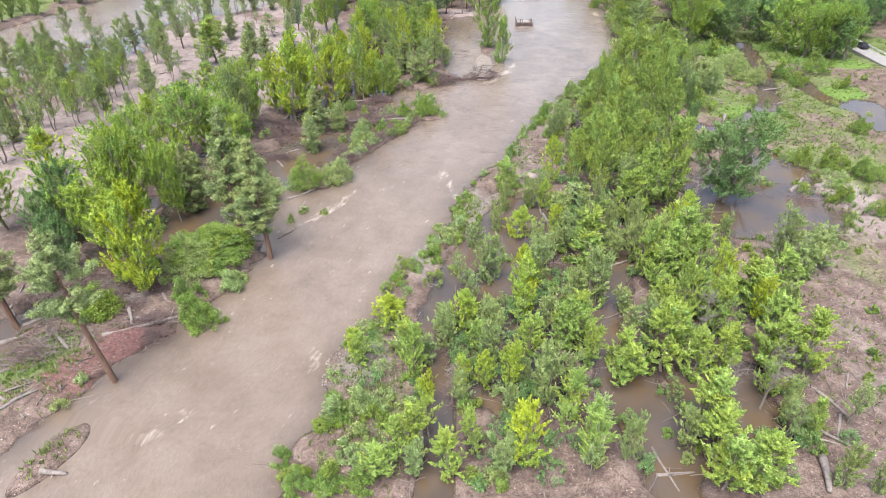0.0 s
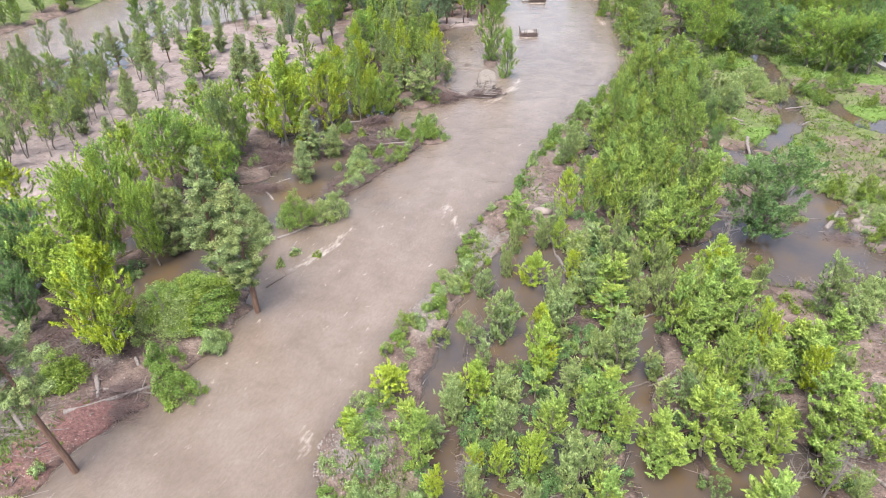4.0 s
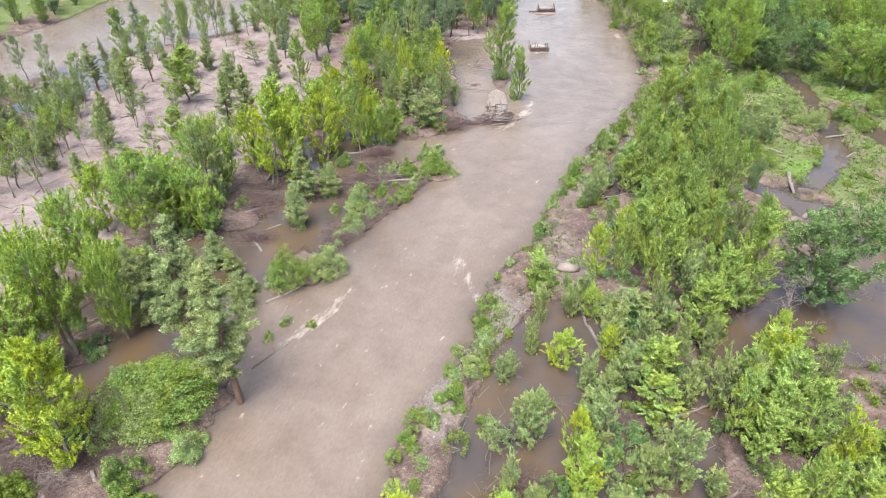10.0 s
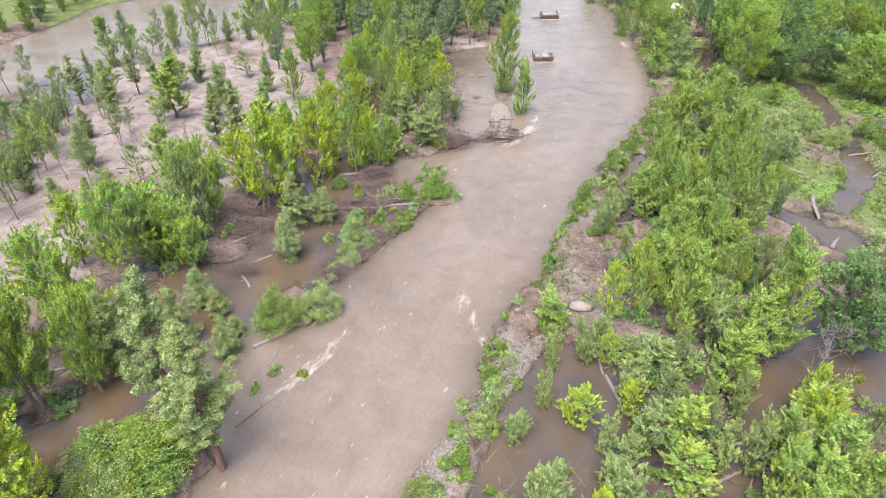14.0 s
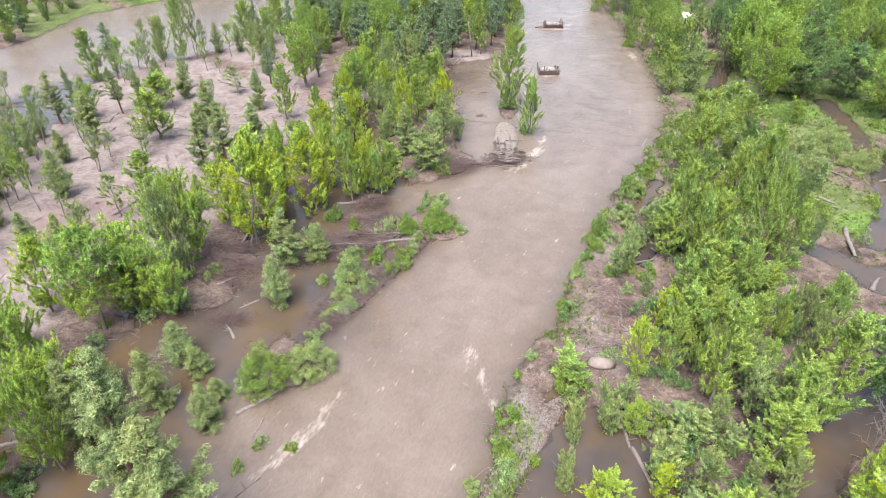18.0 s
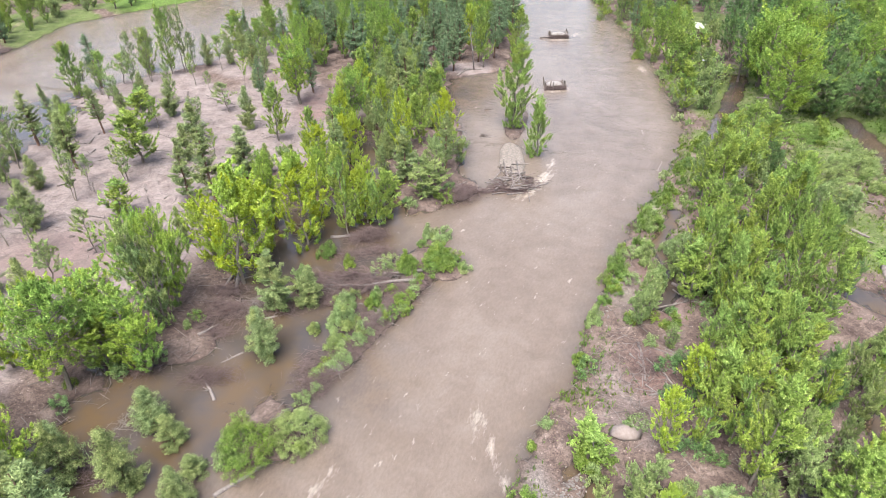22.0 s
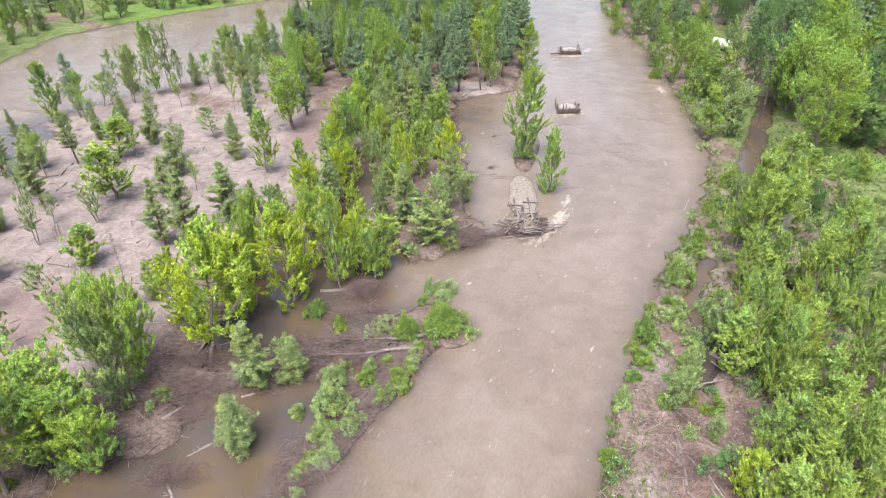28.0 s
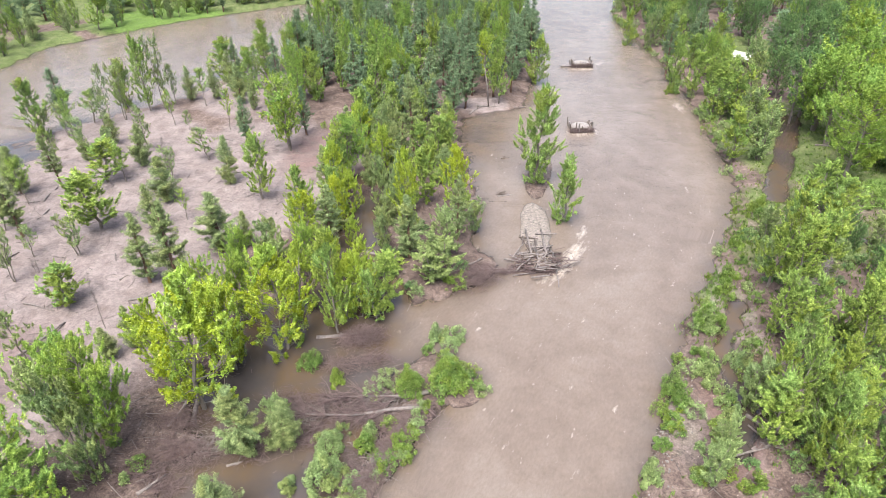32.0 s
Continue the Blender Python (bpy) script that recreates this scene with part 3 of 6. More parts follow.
def conifer(seed, tall, wide, low, girth, leaf, bark, dense=1.0, each=9, size=0.19):
    """Meshes of a pine: straight trunk, limbs in whorls that turn up at the tips, tufts of needles along them."""
    rng = np.random.default_rng(seed)
    wood, arms = Heap(), Heap()
    line = wander(rng, (0, 0, -0.6), (rng.normal() * 0.2, rng.normal() * 0.2, tall), 6, 0.06)
    wood.add(tube(line, [girth * (1.2 - 0.18 * i) for i in range(7)], 8))
    pts = []
    z = low * tall
    while z < tall * 0.985:
        u = (z / tall - low) / (1 - low)
        reach = wide / 2 * (0.55 + 0.45 * math.sin(min(1, u / 0.35) * math.pi / 2) if u < 0.35 else max(0.05, (1 - u) / 0.65) ** 0.8)
        for a in rng.uniform(0, 2 * math.pi, rng.integers(3, 6)):
            r = reach * rng.uniform(0.45, 1.15)
            knee = Vector((math.cos(a) * r * 0.6, math.sin(a) * r * 0.6, z - 0.06 * r))
            tip = Vector((math.cos(a) * r, math.sin(a) * r, z + r * rng.uniform(0.05, 0.4)))
            arms.add(tube([(0, 0, z), knee, tip], [girth * 0.18, girth * 0.11, girth * 0.04], 4))
            for q in np.linspace(0.35, 1.0, max(2, int(r * 2.0 * dense))):
                pts.append((Vector((0, 0, z)).lerp(knee, q / 0.6) if q < 0.6 else knee.lerp(tip, (q - 0.6) / 0.4)) + Vector(rng.normal(size=3) * 0.08))
        z += tall * rng.uniform(0.02, 0.04)
    pts.append(Vector((0, 0, tall * 0.99)))
    v, f = clump_leaves(rng, np.array(pts), each, 0.4, size, 0.9, 0.22)
    return wood.mesh("trunk", bark), arms.mesh("limb_work", bark), mesh("crown", v, f, leaf)


def bare(seed, tall, wide, girth):
    """A leafless grey tree: trunk, and a head of fine twigs."""
    rng = np.random.default_rng(seed)
    wood, twig = Heap(), Heap()
    line = wander(rng, (0, 0, -0.6), (rng.normal() * 0.4, rng.normal() * 0.4, tall), 5, 0.1)
    wood.add(tube(line, [girth * (1.2 - 0.22 * i) for i in range(6)], 6))
    for n in range(26):
        u = rng.uniform(0.3, 0.97)
        root = line[int(u * 5)].lerp(line[min(5, int(u * 5) + 1)], u * 5 - int(u * 5))
        a = rng.uniform(0, 6.28)
        r = wide / 2 * rng.uniform(0.4, 1.0)
        tip = root + Vector((math.cos(a) * r, math.sin(a) * r, r * rng.uniform(0.2, 1.1)))
        limb = wander(rng, root, tip, 3, 0.08)
        twig.add(tube(limb, [girth * 0.3, girth * 0.22, girth * 0.14, 0.012], 4))
        for q in limb[1:]:
            for _ in range(3):
                twig.add(tube([q, q + Vector(rng.normal(size=3) * 0.35 + [0, 0, 0.2])], [0.022, 0.008], 3))
    return wood.mesh("trunk", M_DEAD), twig.mesh("bare_crown", M_DEAD)


def thicket(seed, leaf, across, clumps, each, size):
    """A many-stemmed shrub of that width: stem by stem, and the foliage."""
    rng = np.random.default_rng(seed)
    stems, mids = Heap(), []
    lobes = rng.uniform(0.5, 1.3, 7)
    for n in range(clumps):
        a = rng.uniform(0, 6.28)
        r = math.sqrt(rng.uniform(0, 1))
        hgt = (0.75 - 0.5 * r * r) * rng.uniform(0.25, 1.1) * across * 0.9 * lobes[(int(a / 6.3 * 7) + 3) % 7]
        q = r * across / 2 * lobes[int(a / 6.3 * 7) % 7]
        mids.append((q * math.cos(a), q * math.sin(a), max(0.15, hgt)))
        if n % 4 == 0:
            stems.add(tube(wander(rng, (mids[-1][0] * 0.25, mids[-1][1] * 0.25, -0.4), mids[-1], 3, 0.04), [0.04, 0.03, 0.02, 0.01], 4))
    v, f = clump_leaves(rng, np.array(mids), each, 0.2 + 0.05 * across, size, 0.9)
    return stems.mesh("stem", M_BARK), mesh("foliage", v, f, leaf)


def stand(name, meshes, label, category, group):
    """The first of a kind, built at the origin."""
    ob = tagged(new(name), label, category, group)
    for me in meshes:
        p = part(me.name.split(".")[0], me, ob)
        if p.name.startswith("limb_work"):
            tagged(p, kind="stuff")
    return ob


def kinds(fine):
    """The kinds of tree; the far ones carry fewer, larger leaf sprays."""
    e, z = (1.0, 1.0) if fine else (0.25, 1.8)

    def k(n):
        return max(6, int(n * e))

    young, broad = "young cottonwood with fresh mid-green leaves and a slim grey trunk", "broad dark green cottonwood with heavy limbs"
    return {
        "c": [("cottonwood", hardwood(10 + n, 11, 3.9, (0.07, 0.1, 0.05, 0.14, 0.07, 0.1)[n], 0.12, (42, 38, 44, 36, 42, 36)[n], k(195), 0.086 * z, M_COTTON, M_BARK, (1, 1, 1, 1, 2, 1)[n], (0.8, 1.0, 0.7, 0.9, 0.8, 1.1)[n], (0.3, 0.22, 0.36, 0.3, 0.28, 0.25)[n]), 11, 3.9, young, "cottonwood tree") for n in range(6)],
        "u": [("cottonwood", hardwood(20 + n, 10, 3.8, (0.3, 0.4, 0.26, 0.34)[n], 0.1, (20, 17, 22, 18)[n], k(84), 0.1 * z, (M_WILLOW, M_COTTON, M_WILLOW, M_WILLOW)[n], M_BARK, (1, 1, 2, 1)[n], (0.9, 1.1, 1.0, 0.8)[n], (0.3, 0.26, 0.32, 0.35)[n]), 10, 3.8, "slim open-crowned cottonwood with a bare lower trunk", "cottonwood tree") for n in range(4)],
        "y": [("cottonwood", hardwood(30 + n, 10, 5, (0.1, 0.12, 0.1)[n], 0.12, (40, 38, 38)[n], k(195), 0.086 * z, M_LIME, M_BARK, (1, 2, 1)[n], (0.8, 0.9, 1.0)[n], (0.35, 0.38, 0.28)[n], 1.5), 10, 5, "cottonwood with yellow-green spring leaves", "cottonwood tree") for n in range(3)],
        "g": [("broad_cottonwood", hardwood(40 + n, 14, 9, (0.2, 0.16, 0.22)[n], 0.22, (58, 60, 58)[n], k(190), 0.104 * z, M_BROAD, M_BARK, (1, 3, 2)[n], (0.8, 1.0, 0.9)[n], (0.45, 0.45, 0.4)[n], 2.0), 14, 9, broad, "cottonwood tree") for n in range(3)],
        "d": [("broad_cottonwood", hardwood(44 + n, 14, 9, (0.14, 0.1)[n], 0.22, (58, 56)[n], k(190), 0.104 * z, M_DEEP, M_BARK, (2, 1)[n], (0.9, 1.0)[n], (0.45, 0.38)[n], 1.8), 14, 9, "tall dark green broadleaf tree at the edge of the wet meadow", "broadleaf tree") for n in range(2)],
        "w": [("willow_tree", hardwood(50 + n, 9, 4.6, (0.08, 0.1, 0.05)[n], 0.09, (36, 34, 38)[n], k(180), 0.084 * z, M_WILLOW, M_BARK, (3, 2, 3)[n], 0.9, 0.35, 1.5), 9, 4.6, "grey-green willow with several stems", "willow tree") for n in range(3)],
        # far pines take the needle colour with the haze painted in
        "p": [("pine_tree", conifer(60 + n, 18, 5.4, (0.2, 0.12, 0.28, 0.16)[n], 0.27, M_NEEDLE if fine else M_FAR_NEEDLE, M_PINEBARK, 1.5, k(72), 0.15 * z), 18, 5.4, "ponderosa pine with grey-green needles and a reddish trunk", "pine tree") for n in range(4)],
        "o": [("pine_tree", conifer(68, 20, 7.5, 0.5, 0.3, M_NEEDLE, M_PINEBARK, 1.6, k(72), 0.15 * z), 20, 7.5, "tall pine with a long bare reddish trunk leaning over the bank", "pine tree")],
        "q": [("pine_tree", conifer(70 + n, 9, 4.0, 0.06, 0.12, M_NEEDLE, M_PINEBARK, 1.6, k(50), 0.135 * z), 9, 4.0, "young pine with foliage down to the ground", "pine tree") for n in range(2)],
        "b": [("dead_tree", bare(80 + n, 8, 3.2, 0.13), 8, 3.2, "leafless grey dead tree with brittle twigs", "dead tree") for n in range(2)],
    }


KINDS = {True: kinds(True), False: kinds(False)}
GROUPS = {"c": "cottonwoods on the flood plain", "u": "cottonwoods on the flood plain", "y": "cottonwoods on the flood plain", "g": "broad cottonwoods along the river", "d": "dark trees round the meadow", "w": "willows on wet ground", "p": "pines on the flood plain", "q": "pines on the flood plain", "o": "pines on the flood plain", "b": "dead trees on the flood plain"}
SIZES = (2.0, 4.0, 8.0)
SHRUBS = {(k, w): [thicket(90 + n + int(w), m, w, (30, 80, 200)[SIZES.index(w)], 84, (0.088, 0.096, 0.11)[SIZES.index(w)]) for n in range(2)] for k, m in (("s", M_SHRUB), ("w", M_WILLOW)) for w in SIZES}
FIRST, SPOTS = {}, []
dice = np.random.default_rng(7)


def put(key, make, m):
    """The first time builds a thing, then copies it."""
    if key not in FIRST:
        FIRST[key] = make()
        FIRST[key].matrix_basis = m
        return FIRST[key]
    ob = FIRST[key]
    copy = copy_thing(ob, m)
    copy.matrix_basis = m
    return copy


def plant(kind, x, y, tall, wide):
    """A tree of that kind, height and crown width, at a place."""
    if kind == "p" and tall < 10:
        kind = "q"
    if kind == "g" and x > 40 and int(x + y) % 3 == 0:
        kind = "d"
    if kind == "c" and wide < 4.4 and x < -32 and y > 100:
        kind = "u"
    near = y < 185
    n = int(dice.integers(len(KINDS[near][kind])))
    name, meshes, h0, w0, label, category = KINDS[near][kind][n]
    k, w = tall / h0, wide / w0
    lean = dice.normal(size=2) * 0.035
    m = Matrix.Translation((x, y, height(x, y))) @ Euler((lean[0], lean[1], dice.uniform(0, 6.28))).to_matrix().to_4x4() @ Matrix.Diagonal((w * dice.uniform(0.9, 1.1), w * dice.uniform(0.9, 1.1), k, 1))
    SPOTS.append((x, y, wide))
    return put((kind, n, near), lambda: stand(name, meshes, label, category, GROUPS[kind]), m)


def shrub(kind, x, y, wide, tall=0.0):
    n = int(dice.integers(2))
    size = min(SIZES, key=lambda v: abs(math.log(v / wide)))
    label = "rounded bright green shrub on wet ground" if kind == "s" else "grey-green willow shrub on wet ground"
    s = wide / size
    k = (tall or min(wide * dice.uniform(0.7, 1.0), 4.2)) / (size * 0.68)
    m = Matrix.Translation((x, y, max(height(x, y), -0.15))) @ Euler((0, 0, dice.uniform(0, 6.28))).to_matrix().to_4x4() @ Matrix.Diagonal((s, s, k, 1))
    return put(("shrub", kind, size, n), lambda: stand("shrub", SHRUBS[kind, size][n], label, "shrub", "shrubs along the water"), m)


SCRUB = {"s": [], "w": [], "d": []}


def thickets(line, count, spread, kinds, wide):
    """Low scrub along a stretch of bank."""
    for _ in range(count):
        k = int(dice.integers(len(line) - 1))
        u = dice.uniform()
        x, y = (line[k][i] * (1 - u) + line[k + 1][i] * u + dice.normal() * spread for i in (0, 1))
        if height(x, y) > -0.3:
            w = dice.uniform(*wide)
            SCRUB[str(dice.choice(list(kinds)))].append((x, y, height(x, y), w, w * dice.uniform(0.6, 1.1)))


def grow_scrub(kind, leaf, label):
    """All the scrub of one leaf, as one mass."""
    rng = np.random.default_rng(3)
    mids = []
    for x, y, z, w, h in SCRUB[kind]:
        n = int(10 + 7 * w)
        a, r = rng.uniform(0, 6.28, n), np.sqrt(rng.uniform(0, 1, n))
        mids.append(np.stack([x + r * np.cos(a) * w / 2, y + r * np.sin(a) * w / 2, max(z, 0) + np.maximum(0.1, h * (1 - 0.6 * r * r) * rng.uniform(0.2, 1.0, n))], 1))
    v, f = clump_leaves(rng, np.concatenate(mids), 46, 0.3, 0.092, 1.1)
    tagged(new("bank_scrub", mesh("bank_scrub", v, f, leaf)), label, "scrub", kind="stuff")


WOODS = {}


def far_tree(kind, x, y, tall, wide):
    """One more tree of the woods behind, which are one mass."""
    if kind == "p" and tall < 10:
        kind = "q"
    if kind == "g" and x > 40 and int(x + y) % 3 == 0:
        kind = "d"
    n = int(dice.integers(len(KINDS[False][kind])))
    _, meshes, h0, w0, _, _ = KINDS[False][kind][n]
    m = Matrix.Translation((x, y, height(x, y))) @ Matrix.Rotation(dice.uniform(0, 6.28), 4, "Z") @ Matrix.Diagonal((wide / w0, wide / w0, tall / h0, 1))
    m = np.array(m)
    for me in meshes:
        if me.name not in WOODS:
            me.calc_loop_triangles()
            co, tri = np.empty(len(me.vertices) * 3), np.empty(len(me.loop_triangles) * 3, np.int32)
            me.vertices.foreach_get("co", co)
            me.loop_triangles.foreach_get("vertices", tri)
            WOODS[me.name] = (co.reshape(-1, 3), tri.reshape(-1, 3), me.materials[0], [])
        WOODS[me.name][3].append(m)
    SPOTS.append((x, y, wide))


def grow_woods():
    verts, tris, mats, index, base = [], [], [], [], 0
    for co, tri, material, places in WOODS.values():
        if material not in mats:
            mats.append(material)
        for m in places:
            verts.append(co @ m[:3, :3].T + m[:3, 3])
            tris.append(tri + base)
            index.append(np.full(len(tri), mats.index(material), np.int32))
            base += len(co)
    verts, tris, index = np.concatenate(verts), np.concatenate(tris), np.concatenate(index)
    me = bpy.data.meshes.new("far_woods")
    me.vertices.add(len(verts))
    me.vertices.foreach_set("co", verts.astype(np.float32).ravel())
    me.loops.add(tris.size)
    me.loops.foreach_set("vertex_index", tris.astype(np.int32).ravel())
    me.polygons.add(len(tris))
    me.polygons.foreach_set("loop_start", (np.arange(len(tris)) * 3).astype(np.int32))
    for material in mats:
        me.materials.append(material)
    me.polygons.foreach_set("material_index", index)
    me.update(calc_edges=True)
    tagged(new("far_woods", me), "mixed woods of pine and cottonwood beyond the bend", "woods", kind="stuff")


def scatter(ring, count, kinds, tall, wide, gap=1.0, dry=-0.4, joined=False):
    """Fills a stretch with trees that keep their distance from one another."""
    xs, ys = [p[0] for p in ring], [p[1] for p in ring]
    made = 0
    for _ in range(count * 14):
        if made == count:
            break
        x, y = dice.uniform(min(xs), max(xs)), dice.uniform(min(ys), max(ys))
        w = dice.uniform(*wide)
        if not inside(np.array([x]), np.array([y]), ring)[0]:
            continue
        if any(abs(x - a) < 9 and math.hypot(x - a, y - b) < gap * 0.36 * (w + c) for a, b, c in SPOTS):
            continue
        if height(x, y) < dry:
            continue
        (far_tree if joined else plant)(str(dice.choice(list(kinds))), x, y, dice.uniform(*tall) * (0.8 + 0.1 * w / np.mean(wide) * 2), w)
        made += 1


plant('c', -6.8, 35.8, 4.5, 3.1)
plant('c', 24.4, 34.5, 8.0, 4.1)
plant('c', 27.5, 35.3, 7.2, 4.3)
plant('c', 25.3, 37.6, 7.1, 4.3)
plant('w', 4.9, 36.1, 6.0, 3.0)
plant('c', -0.1, 36.2, 6.0, 3.3)
plant('y', 7.4, 37.1, 8.5, 4.2)
plant('c', -5.4, 37.5, 6.0, 2.3)
plant('c', 13.4, 38.0, 7.0, 3.4)
plant('c', -4.2, 39.0, 7.5, 3.2)
plant('c', 25.6, 41.4, 8.0, 4.6)
plant('w', -11.9, 42.4, 3.5, 2.8)
plant('c', 11.9, 43.0, 7.0, 3.0)
plant('w', 1.3, 44.8, 5.0, 2.5)
plant('y', -2.5, 44.9, 5.0, 2.2)
plant('w', 9.8, 45.2, 8.5, 4.1)
plant('y', 3.6, 47.2, 6.0, 2.3)
plant('y', 6.4, 47.6, 7.0, 2.8)
plant('y', 1.4, 47.8, 5.0, 1.9)
plant('c', -3.9, 48.0, 8.0, 2.7)
plant('c', 18.9, 48.5, 7.0, 4.0)
plant('c', 29.6, 49.3, 8.0, 3.4)
plant('c', 26.4, 48.7, 7.5, 3.6)
plant('c', 23.4, 49.9, 9.0, 4.6)
plant('c', 8.2, 50.7, 8.0, 3.0)
plant('c', 19.0, 50.8, 6.0, 3.6)
plant('c', 38.7, 49.5, 9.0, 4.5)
plant('c', 37.1, 53.1, 7.5, 4.6)
plant('c', 34.8, 49.9, 7.6, 4.9)
plant('y', -10.4, 50.9, 5.0, 2.6)
plant('c', -4.9, 51.4, 6.2, 3.1)
plant('c', 12.8, 53.1, 7.0, 3.0)
plant('c', 14.8, 53.4, 9.0, 3.8)
plant('w', -0.5, 53.7, 6.0, 3.3)
plant('w', 23.3, 55.6, 6.0, 3.6)
plant('w', 4.9, 55.9, 6.0, 4.2)
plant('w', -0.6, 56.2, 4.5, 3.8)
plant('y', 1.7, 56.5, 7.0, 3.2)
plant('w', 11.5, 56.7, 6.0, 3.1)
plant('c', 27.6, 57.0, 9.5, 2.9)
plant('c', 24.6, 56.8, 7.5, 3.4)
plant('y', -7.3, 57.0, 4.5, 4.0)
plant('c', 31.1, 55.5, 9.0, 3.5)
plant('c', 32.3, 58.3, 8.1, 3.5)
plant('c', 29.3, 58.0, 7.8, 3.5)
plant('y', 9.0, 59.7, 8.5, 4.3)
plant('w', 21.5, 60.2, 4.0, 2.8)
plant('w', 15.2, 61.3, 7.0, 3.7)
plant('w', 17.9, 61.4, 9.5, 5.0)
plant('c', 40.4, 61.5, 8.0, 4.4)
plant('c', 37.5, 63.1, 6.1, 3.8)
plant('c', 37.6, 59.9, 7.6, 4.4)
plant('c', 25.3, 66.7, 9.0, 3.6)
plant('c', 26.1, 63.7, 7.6, 3.4)
plant('w', 11.6, 66.2, 8.0, 4.3)
plant('w', 5.2, 66.6, 8.0, 4.9)
plant('c', 31.0, 68.5, 10.0, 4.5)
plant('c', 28.7, 66.3, 8.8, 4.5)
plant('c', 31.8, 65.3, 9.3, 3.9)
plant('w', 45.4, 70.5, 8.5, 5.1)
plant('w', 46.2, 66.1, 6.4, 5.0)
plant('w', 49.6, 68.9, 6.7, 5.7)
plant('c', 18.5, 69.1, 5.5, 4.3)
plant('w', 11.9, 69.7, 4.5, 4.5)
plant('w', 22.4, 71.3, 6.0, 3.5)
plant('w', 16.3, 73.8, 6.5, 4.6)
plant('c', 19.8, 73.8, 7.0, 4.5)
plant('y', 32.6, 74.3, 8.4, 5.1)
plant('w', 3.4, 75.0, 5.0, 3.1)
plant('y', 9.9, 77.3, 5.7, 4.2)
plant('w', 16.5, 80.6, 6.0, 4.5)
plant('c', 26.4, 80.7, 9.6, 5.2)
plant('w', 19.7, 84.9, 5.0, 5.4)
plant('c', 30.4, 85.2, 11.1, 5.1)
plant('c', 34.6, 86.7, 14.9, 5.2)
plant('d', 43.8, 88.1, 16.0, 13.3)
plant('w', 28.1, 88.3, 8.0, 4.7)
plant('c', 23.9, 89.0, 14.0, 4.7)
plant('w', 14.7, 89.1, 5.0, 3.1)
plant('c', 9.5, 92.2, 6.0, 4.5)
plant('y', 17.1, 92.6, 8.6, 3.4)
plant('c', 23.6, 93.2, 12.0, 3.1)
plant('c', 20.4, 93.2, 9.6, 2.8)
plant('w', 28.8, 91.9, 7.7, 3.1)
plant('w', 29.1, 94.7, 6.1, 3.1)
plant('w', 26.5, 93.6, 6.8, 2.8)
plant('c', 33.5, 96.2, 10.1, 2.6)
plant('c', 30.5, 96.6, 9.0, 3.0)
plant('c', 40.6, 98.1, 11.0, 3.4)
plant('w', 37.9, 99.3, 8.8, 3.3)
plant('w', 38.2, 96.4, 7.9, 2.9)
plant('c', 23.3, 98.1, 10.0, 4.7)
plant('c', 27.7, 101.2, 9.0, 3.9)
plant('c', 25.0, 99.3, 6.9, 3.8)
plant('c', 28.0, 98.0, 8.4, 3.9)
plant('c', 31.2, 103.3, 11.8, 3.3)
plant('c', 31.4, 100.2, 9.9, 3.5)
plant('c', 34.0, 101.9, 8.8, 3.5)
plant('y', 22.5, 101.8, 6.5, 3.6)
plant('c', 27.7, 102.5, 12.0, 3.7)
plant('c', 28.4, 105.5, 8.7, 3.8)
plant('c', 25.4, 104.6, 8.9, 3.3)
plant('c', 34.1, 105.8, 8.0, 3.4)
plant('c', 37.0, 106.3, 6.4, 3.4)
plant('c', 35.1, 108.5, 6.8, 3.0)
plant('w', 22.2, 107.6, 4.0, 2.4)
plant('c', 30.4, 112.8, 11.8, 3.3)
plant('c', 30.1, 109.6, 8.7, 3.3)
plant('c', 33.0, 110.9, 10.4, 3.9)
plant('w', 19.6, 112.0, 6.0, 3.8)
plant('c', 41.6, 115.8, 15.0, 3.7)
plant('c', 38.3, 114.1, 14.2, 4.1)
plant('c', 41.5, 112.1, 12.2, 3.9)
plant('w', 21.4, 114.4, 6.0, 3.8)
plant('c', 30.6, 114.9, 12.0, 3.3)
plant('c', 33.5, 115.1, 9.9, 3.1)
plant('c', 31.9, 117.5, 8.8, 3.4)
plant('c', 27.4, 116.5, 9.0, 4.4)
plant('c', 37.5, 119.1, 12.0, 3.3)
plant('c', 34.6, 120.0, 11.0, 3.1)
plant('c', 35.2, 117.0, 10.7, 3.7)
plant('c', 28.7, 118.0, 15.0, 3.5)
plant('c', 31.6, 118.9, 11.2, 3.3)
plant('c', 29.4, 121.0, 11.3, 3.5)
plant('w', 27.5, 122.2, 8.0, 4.2)
plant('w', 35.1, 128.5, 7.0, 2.6)
plant('w', 35.9, 125.7, 6.6, 2.9)
plant('c', 45.2, 128.1, 14.0, 4.7)
plant('c', 41.9, 130.8, 11.7, 4.9)
plant('c', 41.3, 126.6, 11.6, 4.5)
plant('c', 34.9, 133.1, 10.0, 3.6)
plant('c', 36.4, 129.8, 8.1, 4.3)
plant('c', 38.5, 132.8, 9.4, 4.0)
plant('c', 47.3, 135.5, 12.0, 4.4)
plant('w', 50.9, 133.4, 8.9, 4.4)
plant('c', 50.9, 137.6, 10.8, 4.9)
plant('c', 38.4, 142.8, 15.0, 5.4)
plant('c', 39.2, 138.2, 13.5, 5.3)
plant('c', 42.7, 141.2, 13.1, 5.4)
plant('c', 45.1, 151.1, 12.0, 4.8)
plant('c', 45.9, 146.9, 9.4, 4.6)
plant('c', 49.1, 149.7, 10.8, 4.8)
